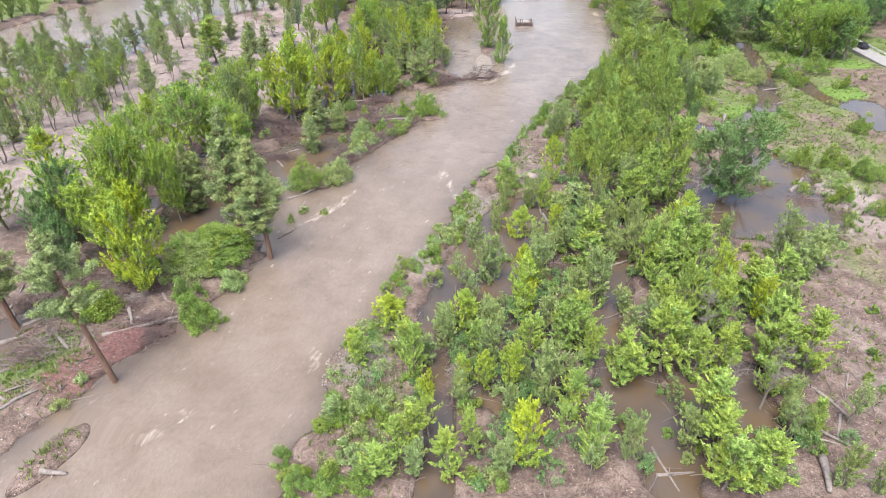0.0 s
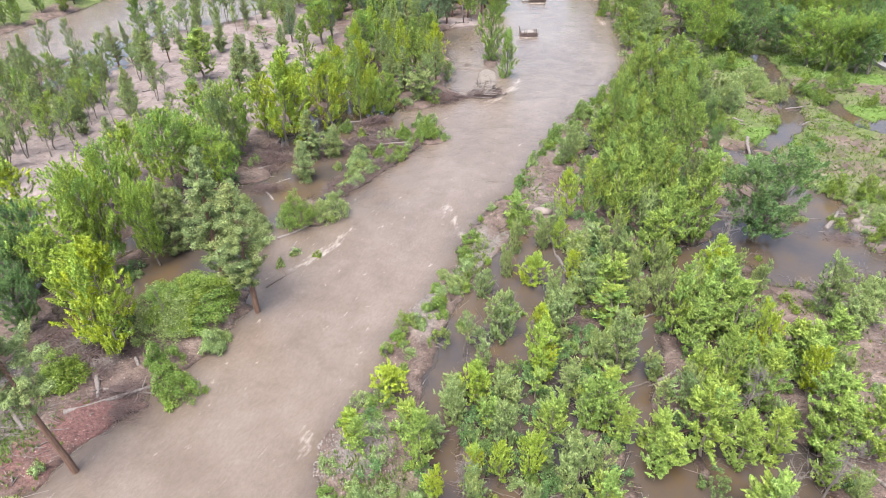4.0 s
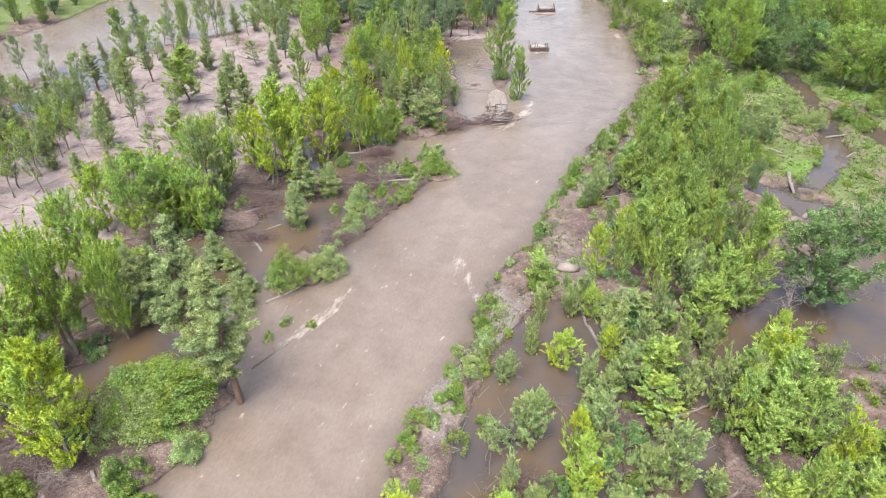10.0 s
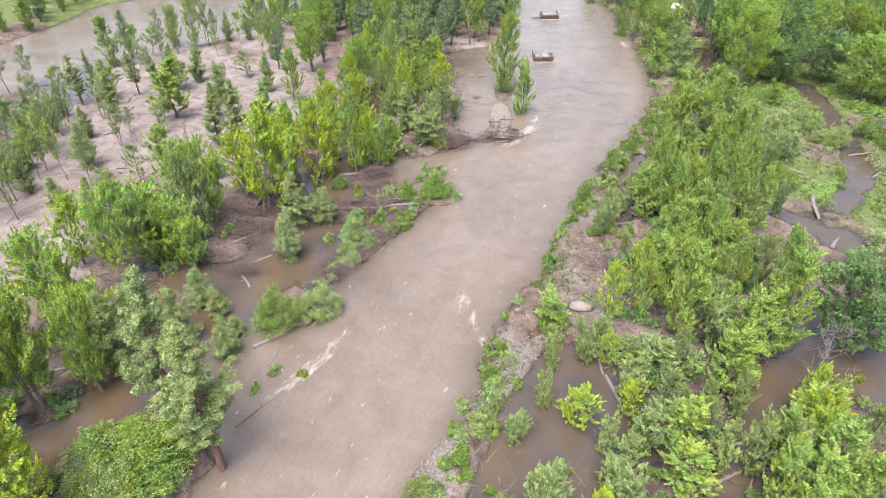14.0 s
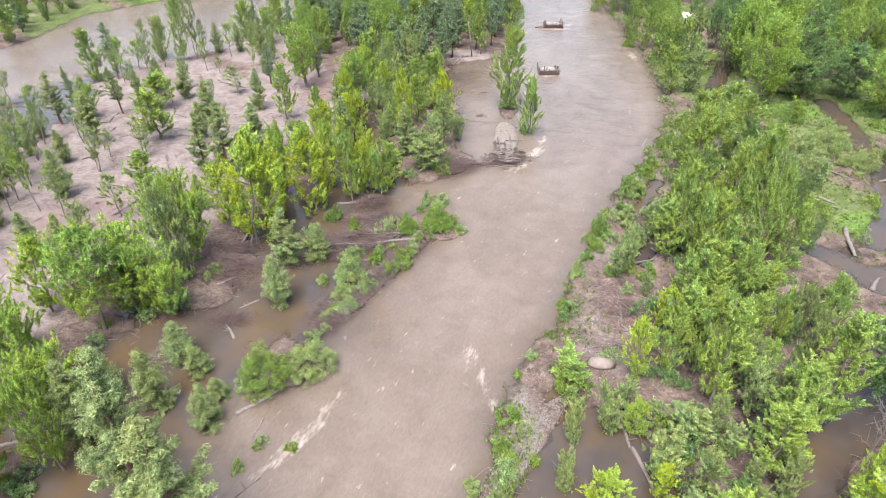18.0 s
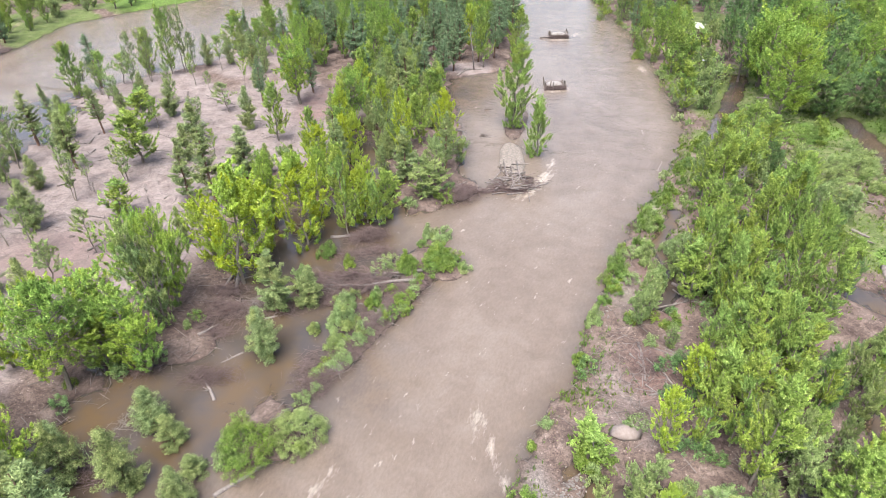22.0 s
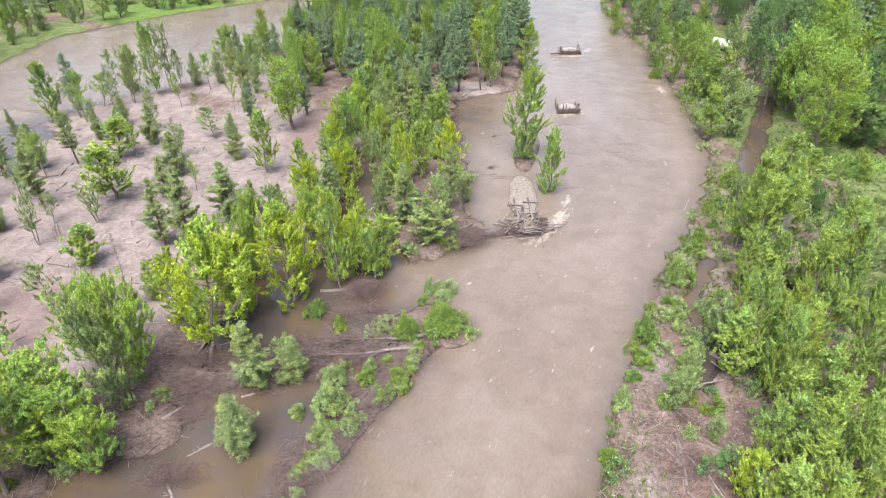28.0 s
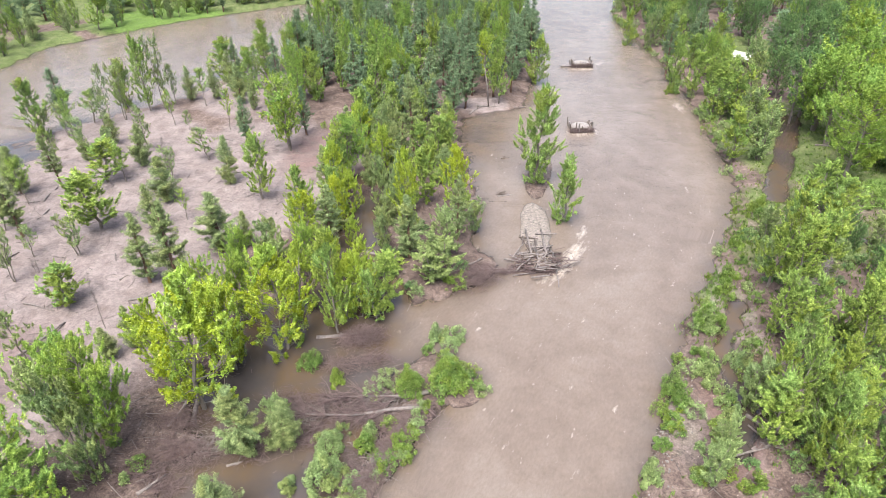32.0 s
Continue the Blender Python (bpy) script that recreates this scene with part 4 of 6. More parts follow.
plant('b', 26.7, 42.4, 8.0, 3.0)
plant('b', 32.0, 44.4, 9.0, 3.0)
plant('b', 0.2, 45.2, 6.0, 2.0)
plant('w', 45.5, 144.1, 8.0, 5.0)
plant('c', 57.2, 159.7, 8.0, 5.5)
plant('c', 54.1, 163.3, 9.0, 5.0)
plant('w', 58.3, 152.0, 6.0, 5.0)
plant('w', 59.1, 144.3, 5.0, 4.5)
plant('w', 57.6, 135.6, 6.0, 5.0)
plant('w', 68.9, 165.9, 4.0, 4.0)
plant('c', 45.6, 152.1, 8.0, 4.5)
plant('g', 91.4, 162.0, 14.0, 9.0)
plant('g', 96.0, 160.9, 14.0, 9.0)
plant('g', 100.8, 159.9, 14.0, 8.0)
plant('o', -36.9, 48.3, 21.0, 9.0)
plant('d', -56.3, 76.0, 13.0, 8.0)
plant('d', -52.0, 68.0, 11.0, 6.5)
plant('b', -45.6, 53.4, 4.5, 0.8)
plant('c', -10.1, 50.1, 5.0, 2.6)
plant('b', 28.1, 53.3, 9.0, 3.0)
plant('p', -53.0, 57.3, 19.5, 7.1)
plant('y', -39.6, 63.9, 16.3, 6.6)
plant('y', -43.1, 66.8, 14.1, 7.9)
plant('b', -34.7, 67.6, 6.0, 1.2)
plant('p', -25.4, 72.0, 18.5, 7.4)
plant('g', -49.5, 74.6, 12.8, 9.5)
plant('g', -65.8, 77.7, 10.4, 8.2)
plant('g', -46.7, 79.3, 18.0, 7.5)
plant('p', -30.6, 76.8, 20.0, 6.6)
plant('g', -58.0, 80.9, 9.7, 8.5)
plant('b', 36.1, 81.1, 9.0, 4.0)
plant('g', -41.7, 82.3, 13.0, 4.9)
plant('p', -40.3, 85.2, 13.0, 5.0)
plant('p', -35.2, 97.4, 7.0, 3.6)
plant('p', -35.2, 90.2, 9.8, 4.2)
plant('p', -32.2, 94.9, 5.5, 3.0)
plant('p', -29.3, 87.6, 8.0, 3.8)
plant('p', -41.8, 91.0, 8.5, 4.2)
plant('p', -29.2, 91.4, 4.5, 2.8)
plant('g', -44.5, 88.6, 11.0, 8.0)
plant('g', -49.6, 92.7, 13.7, 7.6)
plant('y', -67.5, 93.8, 9.4, 6.6)
plant('g', -46.6, 102.4, 14.0, 9.9)
plant('g', -38.8, 105.7, 11.0, 7.0)
plant('c', -43.7, 106.0, 10.0, 5.2)
plant('p', -25.6, 107.9, 7.8, 4.5)
plant('g', -44.4, 109.9, 10.4, 10.1)
plant('w', -39.8, 113.0, 16.0, 6.2)
plant('p', -26.3, 116.1, 10.5, 4.7)
plant('g', -39.2, 117.0, 13.7, 7.2)
plant('p', -22.5, 117.3, 7.1, 3.7)
plant('g', -44.8, 118.9, 12.0, 7.0)
plant('w', -23.7, 119.9, 6.0, 3.4)
plant('y', -32.0, 121.9, 18.8, 8.6)
plant('y', -36.5, 124.9, 12.4, 5.5)
plant('y', -30.4, 128.2, 14.0, 7.0)
plant('p', -45.6, 129.5, 4.5, 2.7)
plant('p', -43.2, 130.9, 6.3, 2.4)
plant('y', -25.2, 131.3, 16.1, 8.5)
plant('g', -33.9, 133.4, 11.3, 6.1)
plant('c', -19.1, 134.4, 15.2, 4.1)
plant('b', -48.6, 134.6, 8.1, 1.0)
plant('b', 40.0, 134.8, 9.0, 4.0)
plant('y', -18.4, 136.6, 10.0, 4.0)
plant('c', -14.5, 136.7, 9.0, 3.4)
plant('y', -16.6, 137.7, 10.7, 4.3)
plant('c', -13.8, 139.0, 9.0, 4.3)
plant('c', -56.3, 139.7, 6.5, 4.6)
plant('y', -16.8, 141.3, 9.0, 5.0)
plant('p', -41.7, 142.7, 13.5, 5.6)
plant('p', -46.6, 144.0, 11.1, 4.6)
plant('w', -7.1, 144.9, 7.1, 7.0)
plant('b', -63.6, 146.8, 2.0, 0.6)
plant('b', -64.1, 146.8, 1.8, 0.6)
plant('c', -13.6, 147.7, 3.9, 4.8)
plant('c', -66.3, 150.4, 5.3, 2.5)
plant('c', -59.8, 150.7, 7.1, 3.5)
plant('p', -39.1, 152.3, 10.2, 5.8)
plant('w', -14.9, 153.3, 8.0, 3.4)
plant('y', -19.7, 153.6, 6.5, 2.5)
plant('p', -22.7, 153.7, 11.6, 4.6)
plant('p', -35.7, 153.8, 6.0, 2.5)
plant('p', -70.8, 155.6, 10.7, 4.7)
plant('y', -11.2, 155.9, 14.8, 4.2)
plant('c', -74.7, 157.4, 8.1, 3.5)
plant('c', -59.9, 157.9, 10.6, 7.4)
plant('w', -1.0, 158.3, 5.1, 3.5)
plant('p', -14.6, 160.1, 7.2, 2.7)
plant('c', -29.6, 160.3, 5.2, 1.8)
plant('g', 98.2, 160.6, 13.6, 12.8)
plant('c', -28.0, 161.2, 9.2, 3.6)
plant('c', 13.4, 161.5, 13.4, 5.1)
plant('c', -47.6, 161.6, 5.6, 2.0)
plant('y', -3.6, 161.8, 12.5, 5.2)
plant('g', 88.8, 165.7, 13.2, 13.2)
plant('p', -52.7, 167.0, 8.0, 4.7)
plant('c', -36.6, 167.4, 11.7, 4.7)
plant('g', 65.0, 173.5, 18.0, 12.0)
plant('p', -19.1, 173.7, 8.7, 3.0)
plant('c', -63.0, 174.3, 6.9, 3.0)
plant('c', 10.3, 174.3, 17.7, 7.0)
plant('c', -66.1, 174.3, 7.5, 7.0)
plant('g', 76.4, 176.5, 11.7, 12.4)
plant('g', -23.1, 177.0, 12.0, 8.1)
plant('g', 86.4, 177.9, 11.3, 12.5)
plant('g', 71.3, 180.0, 10.2, 9.5)
plant('g', 114.4, 180.1, 12.1, 12.6)
plant('p', -62.7, 181.1, 8.1, 4.2)
plant('c', -78.5, 181.3, 6.9, 3.2)
plant('c', 48.4, 182.1, 11.0, 5.2)
plant('b', -58.3, 182.2, 4.7, 2.3)
plant('p', -11.4, 182.7, 16.5, 4.7)
plant('c', -50.9, 183.3, 6.6, 4.3)
plant('p', -74.2, 183.7, 6.4, 2.7)
plant('p', -70.9, 186.1, 6.1, 3.3)
plant('g', -35.8, 186.8, 14.2, 9.1)
plant('p', -6.0, 187.6, 9.3, 3.8)
plant('g', 69.3, 188.2, 18.2, 11.8)
plant('p', -34.3, 195.0, 10.3, 3.4)
plant('g', 70.4, 195.8, 18.0, 12.0)
plant('c', -89.6, 195.9, 12.7, 5.8)
plant('p', -23.2, 196.2, 8.6, 4.1)
plant('c', 58.6, 197.1, 8.2, 7.3)
plant('p', -48.5, 197.8, 5.1, 2.4)
plant('c', -51.0, 197.9, 8.8, 2.6)
plant('c', -59.8, 198.4, 4.4, 1.8)
plant('b', 67.9, 200.6, 11.0, 6.0)
plant('p', -87.2, 201.9, 13.6, 5.4)
plant('c', 56.8, 202.2, 12.0, 6.8)
plant('c', 52.0, 203.4, 12.0, 6.0)
plant('p', -16.7, 205.4, 12.5, 5.5)
plant('c', -71.7, 208.1, 16.3, 4.7)
plant('c', -81.4, 208.3, 12.2, 3.1)
plant('p', -4.1, 208.4, 11.5, 5.0)
plant('p', -13.1, 208.6, 10.3, 4.4)
plant('p', -23.3, 208.8, 13.9, 5.6)
plant('c', -68.9, 209.8, 17.0, 4.0)
plant('b', 76.6, 210.7, 8.0, 5.3)
plant('c', -79.8, 213.5, 12.4, 5.1)
plant('g', 71.0, 214.8, 11.2, 8.0)
plant('p', -64.7, 215.0, 8.0, 3.3)
plant('w', 65.7, 215.4, 15.0, 6.0)
plant('c', -36.1, 216.2, 11.9, 5.2)
plant('c', 52.2, 216.9, 11.0, 4.3)
plant('g', 87.9, 217.2, 18.0, 12.0)
plant('p', -53.8, 217.3, 6.8, 3.3)
plant('p', -9.5, 219.4, 10.8, 5.3)
plant('c', -52.8, 222.3, 9.6, 5.4)
plant('g', 80.4, 225.9, 16.0, 10.0)
plant('c', 16.5, 226.9, 12.4, 5.5)
plant('y', 4.5, 227.1, 12.4, 5.5)
plant('c', 51.5, 227.3, 12.0, 5.2)
plant('p', -32.4, 228.0, 12.5, 5.6)
plant('p', 50.9, 232.5, 16.0, 5.0)
plant('c', -51.4, 232.8, 10.7, 5.7)
plant('c', -62.7, 235.3, 12.2, 7.2)
plant('c', 65.0, 239.1, 13.0, 5.2)
plant('c', 8.3, 240.5, 11.7, 5.9)
plant('c', -45.1, 241.9, 11.8, 6.0)
plant('p', 13.3, 245.4, 11.9, 6.1)
plant('w', 52.9, 256.5, 12.0, 5.2)
plant('c', -59.0, 258.1, 11.1, 4.9)
plant('c', 47.6, 260.2, 12.0, 4.3)
# woods behind and between; the camera's sight lines to the shelter and the stack stay free
SPOTS += [(75.5, 248, 10), (73, 242, 14), (70, 235, 14), (67, 228, 13), (64, 221, 7), (63.5, 213, 8), (61, 207, 7), (59, 200, 6)]
scatter([(51, 180), (54, 196), (56, 218), (57, 246), (55, 275), (56, 318), (68, 318), (66, 250), (64, 215), (58, 186)], 34, "cwcg", (9, 13), (4, 6.5), 0.85, 0.0, joined=True)
scatter([(-142, 196), (-129, 232), (-127, 264), (-98, 294), (-62, 318), (-66, 326), (-104, 304), (-136, 270), (-150, 200)], 44, "ccpc", (8, 12), (3, 5), 0.9, 0.1, joined=True)
scatter([(-150, 285), (-118, 300), (-86, 318), (-86, 345), (-150, 340)], 12, "gpc", (10, 15), (5, 8), 1.5, 0.1, joined=True)
scatter([(-37, 112), (-22, 119), (-13, 136), (-12, 150), (-24, 162), (-36, 142)], 8, "ycgw", (8, 13), (4, 5.5), 1.1, -0.5)
scatter([(-100, 118), (-52, 112), (-40, 150), (-34, 200), (-54, 224), (-90, 192)], 46, "upupu", (6, 11), (2.6, 4.4), 1.8, 0.15)
scatter([(-46, 205), (-6, 200), (10, 214), (19, 243), (22, 288), (12, 310), (-34, 298), (-46, 268)], 170, "pppppcg", (11, 16), (3.6, 5.6), 0.78, joined=True)
scatter([(56, 222), (58, 318), (140, 340), (150, 205), (96, 205), (74, 222)], 110, "gggpcg", (12, 18), (5, 10), 0.95, 0.0, joined=True)
scatter([(97, 182), (106, 176), (132, 180), (140, 206), (96, 206)], 14, "gdg", (13, 18), (7, 10), 0.9, 0.0, joined=True)
scatter([(68, 182), (98, 186), (98, 204), (66, 206)], 10, "gcg", (12, 18), (7, 11), 0.9, 0.0)
scatter([(-108, 178), (-100, 110), (-76, 96), (-72, 130), (-84, 170), (-92, 192)], 52, "uupu", (7, 12), (3, 5), 1.1, 0.1)
scatter([(-92, 196), (-60, 218), (-50, 238), (-52, 226), (-84, 192)], 16, "ccp", (7, 13), (3, 4.6), 1.0, -0.2)
scatter([(-170, 240), (-128, 264), (-98, 294), (-62, 318), (-40, 322), (-40, 345), (-170, 345)], 46, "ccpg", (9, 14), (4, 7), 1.2, 0.1, joined=True)
scatter([(4, 50), (18, 48), (16, 66), (22, 88), (10, 90), (4, 70)], 12, "wcwyw", (5, 8), (2.4, 3.4), 0.9, -0.7)
scatter([(25, 50), (38, 48), (40, 88), (28, 96), (24, 70)], 14, "wcwyc", (6, 9), (2.6, 3.6), 0.9, -0.7)
scatter([(-6, 36), (40, 34), (40, 66), (36, 92), (14, 88), (0, 68)], 38, "wuwuwc", (4, 7), (2.0, 3.0), 0.9)
# low filler; the dark ones put the shade between the crowns into leaf colour
scatter([(24, 88), (40, 90), (54, 130), (56, 166), (46, 166), (28, 116)], 16, "wdcd", (4, 7), (2.4, 3.6), 0.9)
scatter([(-64, 72), (-44, 72), (-42, 108), (-56, 112)], 4, "gyg", (10, 13), (5, 7), 1.2)
scatter([(-20, 150), (-3, 150), (-2, 172), (-4, 204), (-22, 204)], 30, "cppcw", (7, 12), (3.2, 4.8), 0.8, -0.3)
scatter([(-30, 130), (-10, 144), (-12, 186), (-26, 190)], 12, "cyp", (8, 12), (3.5, 5), 0.9)

grow_woods()

shrub('s', -43.5, 59.9, 4.6)
shrub('s', -33.4, 61.6, 4.3)
shrub('s', -30.7, 58.1, 5.2)
shrub('s', -31.8, 71.0, 10.2)
shrub('s', -43.6, 59.4, 5.6)
shrub('w', -28.9, 65.1, 4.1)
shrub('s', -16.1, 38.0, 2.0)
shrub('s', -13.9, 34.9, 3.6)
shrub('s', -11.2, 34.6, 3.1)
shrub('s', -8.1, 34.6, 3.1)
shrub('w', -9.5, 37.4, 2.1)
shrub('w', -8.8, 40.0, 2.2)
shrub('s', -11.4, 42.8, 2.9)
shrub('w', -9.2, 43.6, 3.2)
shrub('s', -13.2, 41.7, 1.7)
shrub('s', -12.3, 45.1, 1.8)
shrub('s', -33.1, 71.7, 11.2)
shrub('w', -34.3, 67.9, 8.0)
shrub('s', -24.4, 93.5, 5.8)
shrub('w', -19.4, 95.2, 5.9)
shrub('w', -23.2, 84.8, 1.6)
shrub('w', -24.7, 82.1, 1.6)
shrub('s', 9.8, 92.0, 4.3)
shrub('s', 2.5, 87.4, 2.4)
shrub('s', 1.3, 84.0, 2.0)
shrub('w', -1.8, 79.3, 1.8)
shrub('s', -2.8, 76.1, 1.8)
shrub('s', -2.3, 71.5, 2.8)
shrub('w', -0.4, 76.5, 2.4)
shrub('w', -4.8, 68.6, 2.1)
shrub('s', 0.6, 68.8, 1.6)
shrub('s', -7.2, 66.7, 2.1)
shrub('w', -17.5, 116.5, 3.6)
shrub('w', -17.6, 109.2, 3.4)
shrub('s', -9.8, 125.6, 2.9)
shrub('s', -5.5, 125.5, 4.8)
shrub('s', -10.3, 116.3, 2.2)
shrub('w', -13.6, 118.1, 2.3)
shrub('s', 11.2, 105.8, 2.4)
shrub('s', 20.0, 122.2, 2.8)
shrub('w', 27.1, 134.6, 3.6)
shrub('s', -19.8, 84.3, 1.2)
shrub('w', -14.5, 170.1, 3.9)
shrub('s', -21.5, 128.4, 3.0)
shrub('s', -18.2, 126.1, 2.3)
shrub('s', -9.7, 123.9, 3.5)
shrub('s', -4.9, 124.7, 4.8)
shrub('w', -16.8, 118.4, 1.9)
shrub('s', -13.7, 116.6, 2.8)
shrub('s', -9.7, 115.4, 2.1)
shrub('w', -17.4, 112.9, 4.7)
shrub('w', -6.9, 133.2, 2.5)
shrub('w', -4.5, 133.2, 2.8)
shrub('w', -20.8, 112.0, 2.2)
shrub('w', -11.9, 124.7, 1.6)
shrub('s', -7.7, 121.4, 1.5)
shrub('s', 19.7, 123.7, 3.3)
shrub('s', 18.1, 119.3, 2.4)
shrub('w', 14.2, 112.8, 2.7)
shrub('s', 16.4, 116.4, 2.0)
shrub('s', 24.2, 129.5, 1.7)
shrub('s', 27.3, 135.1, 4.4)
shrub('s', 33.5, 144.6, 2.7)
shrub('s', 31.6, 141.4, 2.3)
shrub('s', 38.0, 153.0, 2.4)
shrub('s', 44.7, 162.1, 4.1)
shrub('w', 24.1, 126.3, 2.6)
shrub('s', 37.1, 148.6, 1.6)
shrub('s', 48.9, 220.1, 3.5)
shrub('w', 24.5, 119.7, 2.7)
shrub('s', 23.8, 111.5, 1.9)
shrub('w', 28.7, 128.1, 3.0)
shrub('s', 70.1, 94.8, 5.7)
shrub('s', 67.0, 99.1, 4.9)
shrub('s', 63.1, 101.3, 4.0)
shrub('s', 66.0, 81.9, 4.3)
shrub('s', 18.3, 41.8, 1.6)
shrub('w', 22.5, 38.1, 1.3)
shrub('s', 79.1, 146.9, 5.4)
shrub('s', 89.1, 150.9, 6.9)
shrub('w', 68.6, 151.3, 8.3)
shrub('s', 67.8, 165.1, 8.9)
shrub('w', 70.8, 143.0, 6.6)
shrub('w', 46.6, 106.2, 4.7)
shrub('s', 53.0, 128.9, 7.3)
shrub('s', 21.5, 41.1, 1.2)
shrub('s', 51.7, 59.2, 1.4)
shrub('s', 47.3, 51.4, 1.6)
shrub('s', 35.2, 38.4, 1.2)
shrub('s', 62.7, 87.1, 3.6)
shrub('w', 59.7, 141.3, 7.9)
shrub('s', 89.7, 138.9, 3.9)
shrub('s', 81.3, 142.9, 5.3)
shrub('w', 52.1, 151.5, 5.5)
shrub('s', 79.8, 113.6, 4.0)
shrub('w', 45.7, 46.3, 1.2)
shrub('s', 44.8, 47.9, 1.2)
thickets(LEFT_BANK[9:19], 46, 1.6, "wws", (1.0, 2.6))
thickets(LEFT_BANK[2:7], 6, 1.2, "w", (0.8, 1.8))
thickets(LEFT_BANK[18:25], 14, 2.0, "ws", (1.2, 3.0))
thickets(RIGHT_BANK[1:8], 70, 1.6, "sww", (1.5, 3.4))
thickets(RIGHT_BANK[6:22], 30, 2.0, "wws", (0.7, 3.2))
thickets([(-34, 100), (-28, 110), (-22, 122), (-14, 128), (-20, 140)], 34, 3.0, "wws", (1.0, 2.8))
thickets([(-20, 101), (-14.5, 110.5), (-9, 119)], 26, 0.9, "wws", (0.7, 2.2))
thickets([(-44, 70), (-38, 84), (-36, 98)], 16, 3.0, "ws", (1.2, 3.0))
thickets([(5, 84), (-2, 74), (-6, 66), (-8, 52)], 30, 1.3, "wsw", (0.8, 1.8))
thickets([(4, 40), (8, 56), (16, 72), (24, 90)], 110, 5.5, "wws", (1.0, 2.8))
thickets([(28, 38), (32, 60), (38, 78)], 64, 5.0, "wss", (1.0, 2.6))
thickets([(-10, 34), (-8, 46), (-4, 56)], 20, 2.4, "sww", (1.0, 2.4))
thickets([(58, 96), (66, 120), (80, 150), (90, 176)], 56, 8.0, "sws", (1.2, 3.4))
thickets([(54, 74), (50, 84), (58, 92), (62, 104)], 80, 6.0, "wsw", (0.6, 2.0))
thickets([(30, 100), (40, 124), (52, 150)], 36, 4.5, "wsw", (1.2, 3.0))
thickets([(-40, 74), (-38, 98), (-44, 110)], 30, 4.0, "sww", (1.0, 2.6))
thickets([(18, 112), (28, 132), (42, 158)], 40, 2.4, "wss", (1.0, 2.4))
# dark scrub added between the trunks; its leaf colour stands in for shade
for line, count, spread in [([(4, 40), (8, 56), (16, 72), (24, 90)], 110, 6.0), ([(28, 40), (34, 70)], 40, 5.0), ([(22, 96), (36, 118), (48, 150)], 80, 5.0), ([(-46, 68), (-40, 84), (-40, 108)], 34, 4.0), ([(-32, 124), (-20, 136), (-8, 152), (-12, 190)], 46, 4.0)]:
    thickets(line, count, spread, "d", (1.2, 3.0))
grow_scrub("d", M_DEEP, "dark green undergrowth standing in for shade beneath the trees")
grow_scrub("s", M_SHRUB, "low bright green scrub along the water's edge")
grow_scrub("w", M_WILLOW, "low grey-green willow scrub along the water's edge")


# ---- wood on the ground ----
def fallen_log(x, y, length, turn, r, lift=0.0, wet=False, slope=0.0):
    """A weathered log with a taper, a slight bend and broken stubs."""
    seed = int(abs(x * 37 + y * 91)) % 9973
    rng = np.random.default_rng(seed)
    heap = Heap()
    n = 6
    line = [Vector(((i / n - 0.5) * length, 0.03 * length * math.sin(i / n * 3.1 + seed), 0.012 * length * math.sin(i * 1.1 + seed))) for i in range(n + 1)]
    heap.add(tube(line, [r * (1.05 - 0.5 * i / n) for i in range(n + 1)], 8))
    for _ in range(2 + int(length / 2.5)):
        u = rng.uniform(0.35, 0.98)
        root = line[int(u * n)]
        tip = root + Vector((rng.uniform(0.1, 0.5), rng.normal() * 0.5, abs(rng.normal()) * 0.4)) * rng.uniform(0.6, 1.8)
        heap.add(tube([root, tip], [r * 0.3, r * 0.1], 5))
    ends = [height(x + s * length / 2 * math.cos(radians(turn)), y + s * length / 2 * math.sin(radians(turn))) for s in (-1, 1)]
    ends = [max(e, -r * 0.6) for e in ends]
    tilt = math.atan2(ends[1] - ends[0], length) + radians(slope)
    ob = new("fallen_log", heap.mesh("fallen_log", M_WETLOG if wet else M_DEAD, True))
    ob.matrix_basis = Matrix.Translation((x, y, (ends[0] + ends[1]) / 2 + r * 0.55 + lift + abs(math.sin(radians(slope))) * length / 2)) @ Matrix.Rotation(radians(turn), 4, "Z") @ Matrix.Rotation(-tilt, 4, "Y")
    return tagged(ob, "dark wet log lying in shallow water" if wet else "bleached grey driftwood log with broken branch stubs", "log", "driftwood logs")


fallen_log(-37.1, 56.9, 9.0, 29, .3)
fallen_log(-40.2, 59.7, 6.9, -61, .35)
fallen_log(-56.7, 62.3, 7.6, -50, .25)
fallen_log(-52.2, 55.0, 2.6, 34, .3)
fallen_log(-50.6, 53.0, 3.5, 42, .2)
fallen_log(-50.7, 59.4, 5.1, 40, .25)
fallen_log(-48.2, 50.7, 5.2, 15, .22)
fallen_log(-47.9, 49.5, 4.4, 26, .18)
fallen_log(-47.9, 49.5, 3.9, -3, .16)
fallen_log(-45.3, 44.5, 3.8, 46, .22)
fallen_log(-45.6, 43.9, 4.9, -28, .2)
fallen_log(-37.3, 36.4, 2.4, 3, .3)
fallen_log(45.3, 98.3, 9.6, -66, .28)
fallen_log(43.8, 94.3, 7.0, -5, .25)
fallen_log(58.4, 93.4, 6.4, 51, .38)
fallen_log(57.8, 130.5, 4.2, -54, .2)
fallen_log(37.5, 47.7, 3.5, -55, .22)
fallen_log(39.4, 44.6, 3.8, -63, .2)
fallen_log(36.4, 41.0, 5.3, -46, .22)
fallen_log(36.1, 40.2, 3.0, -34, .16)
fallen_log(38.5, 41.6, 3.6, -117, .16)
fallen_log(39.3, 40.3, 2.2, 12, .15)
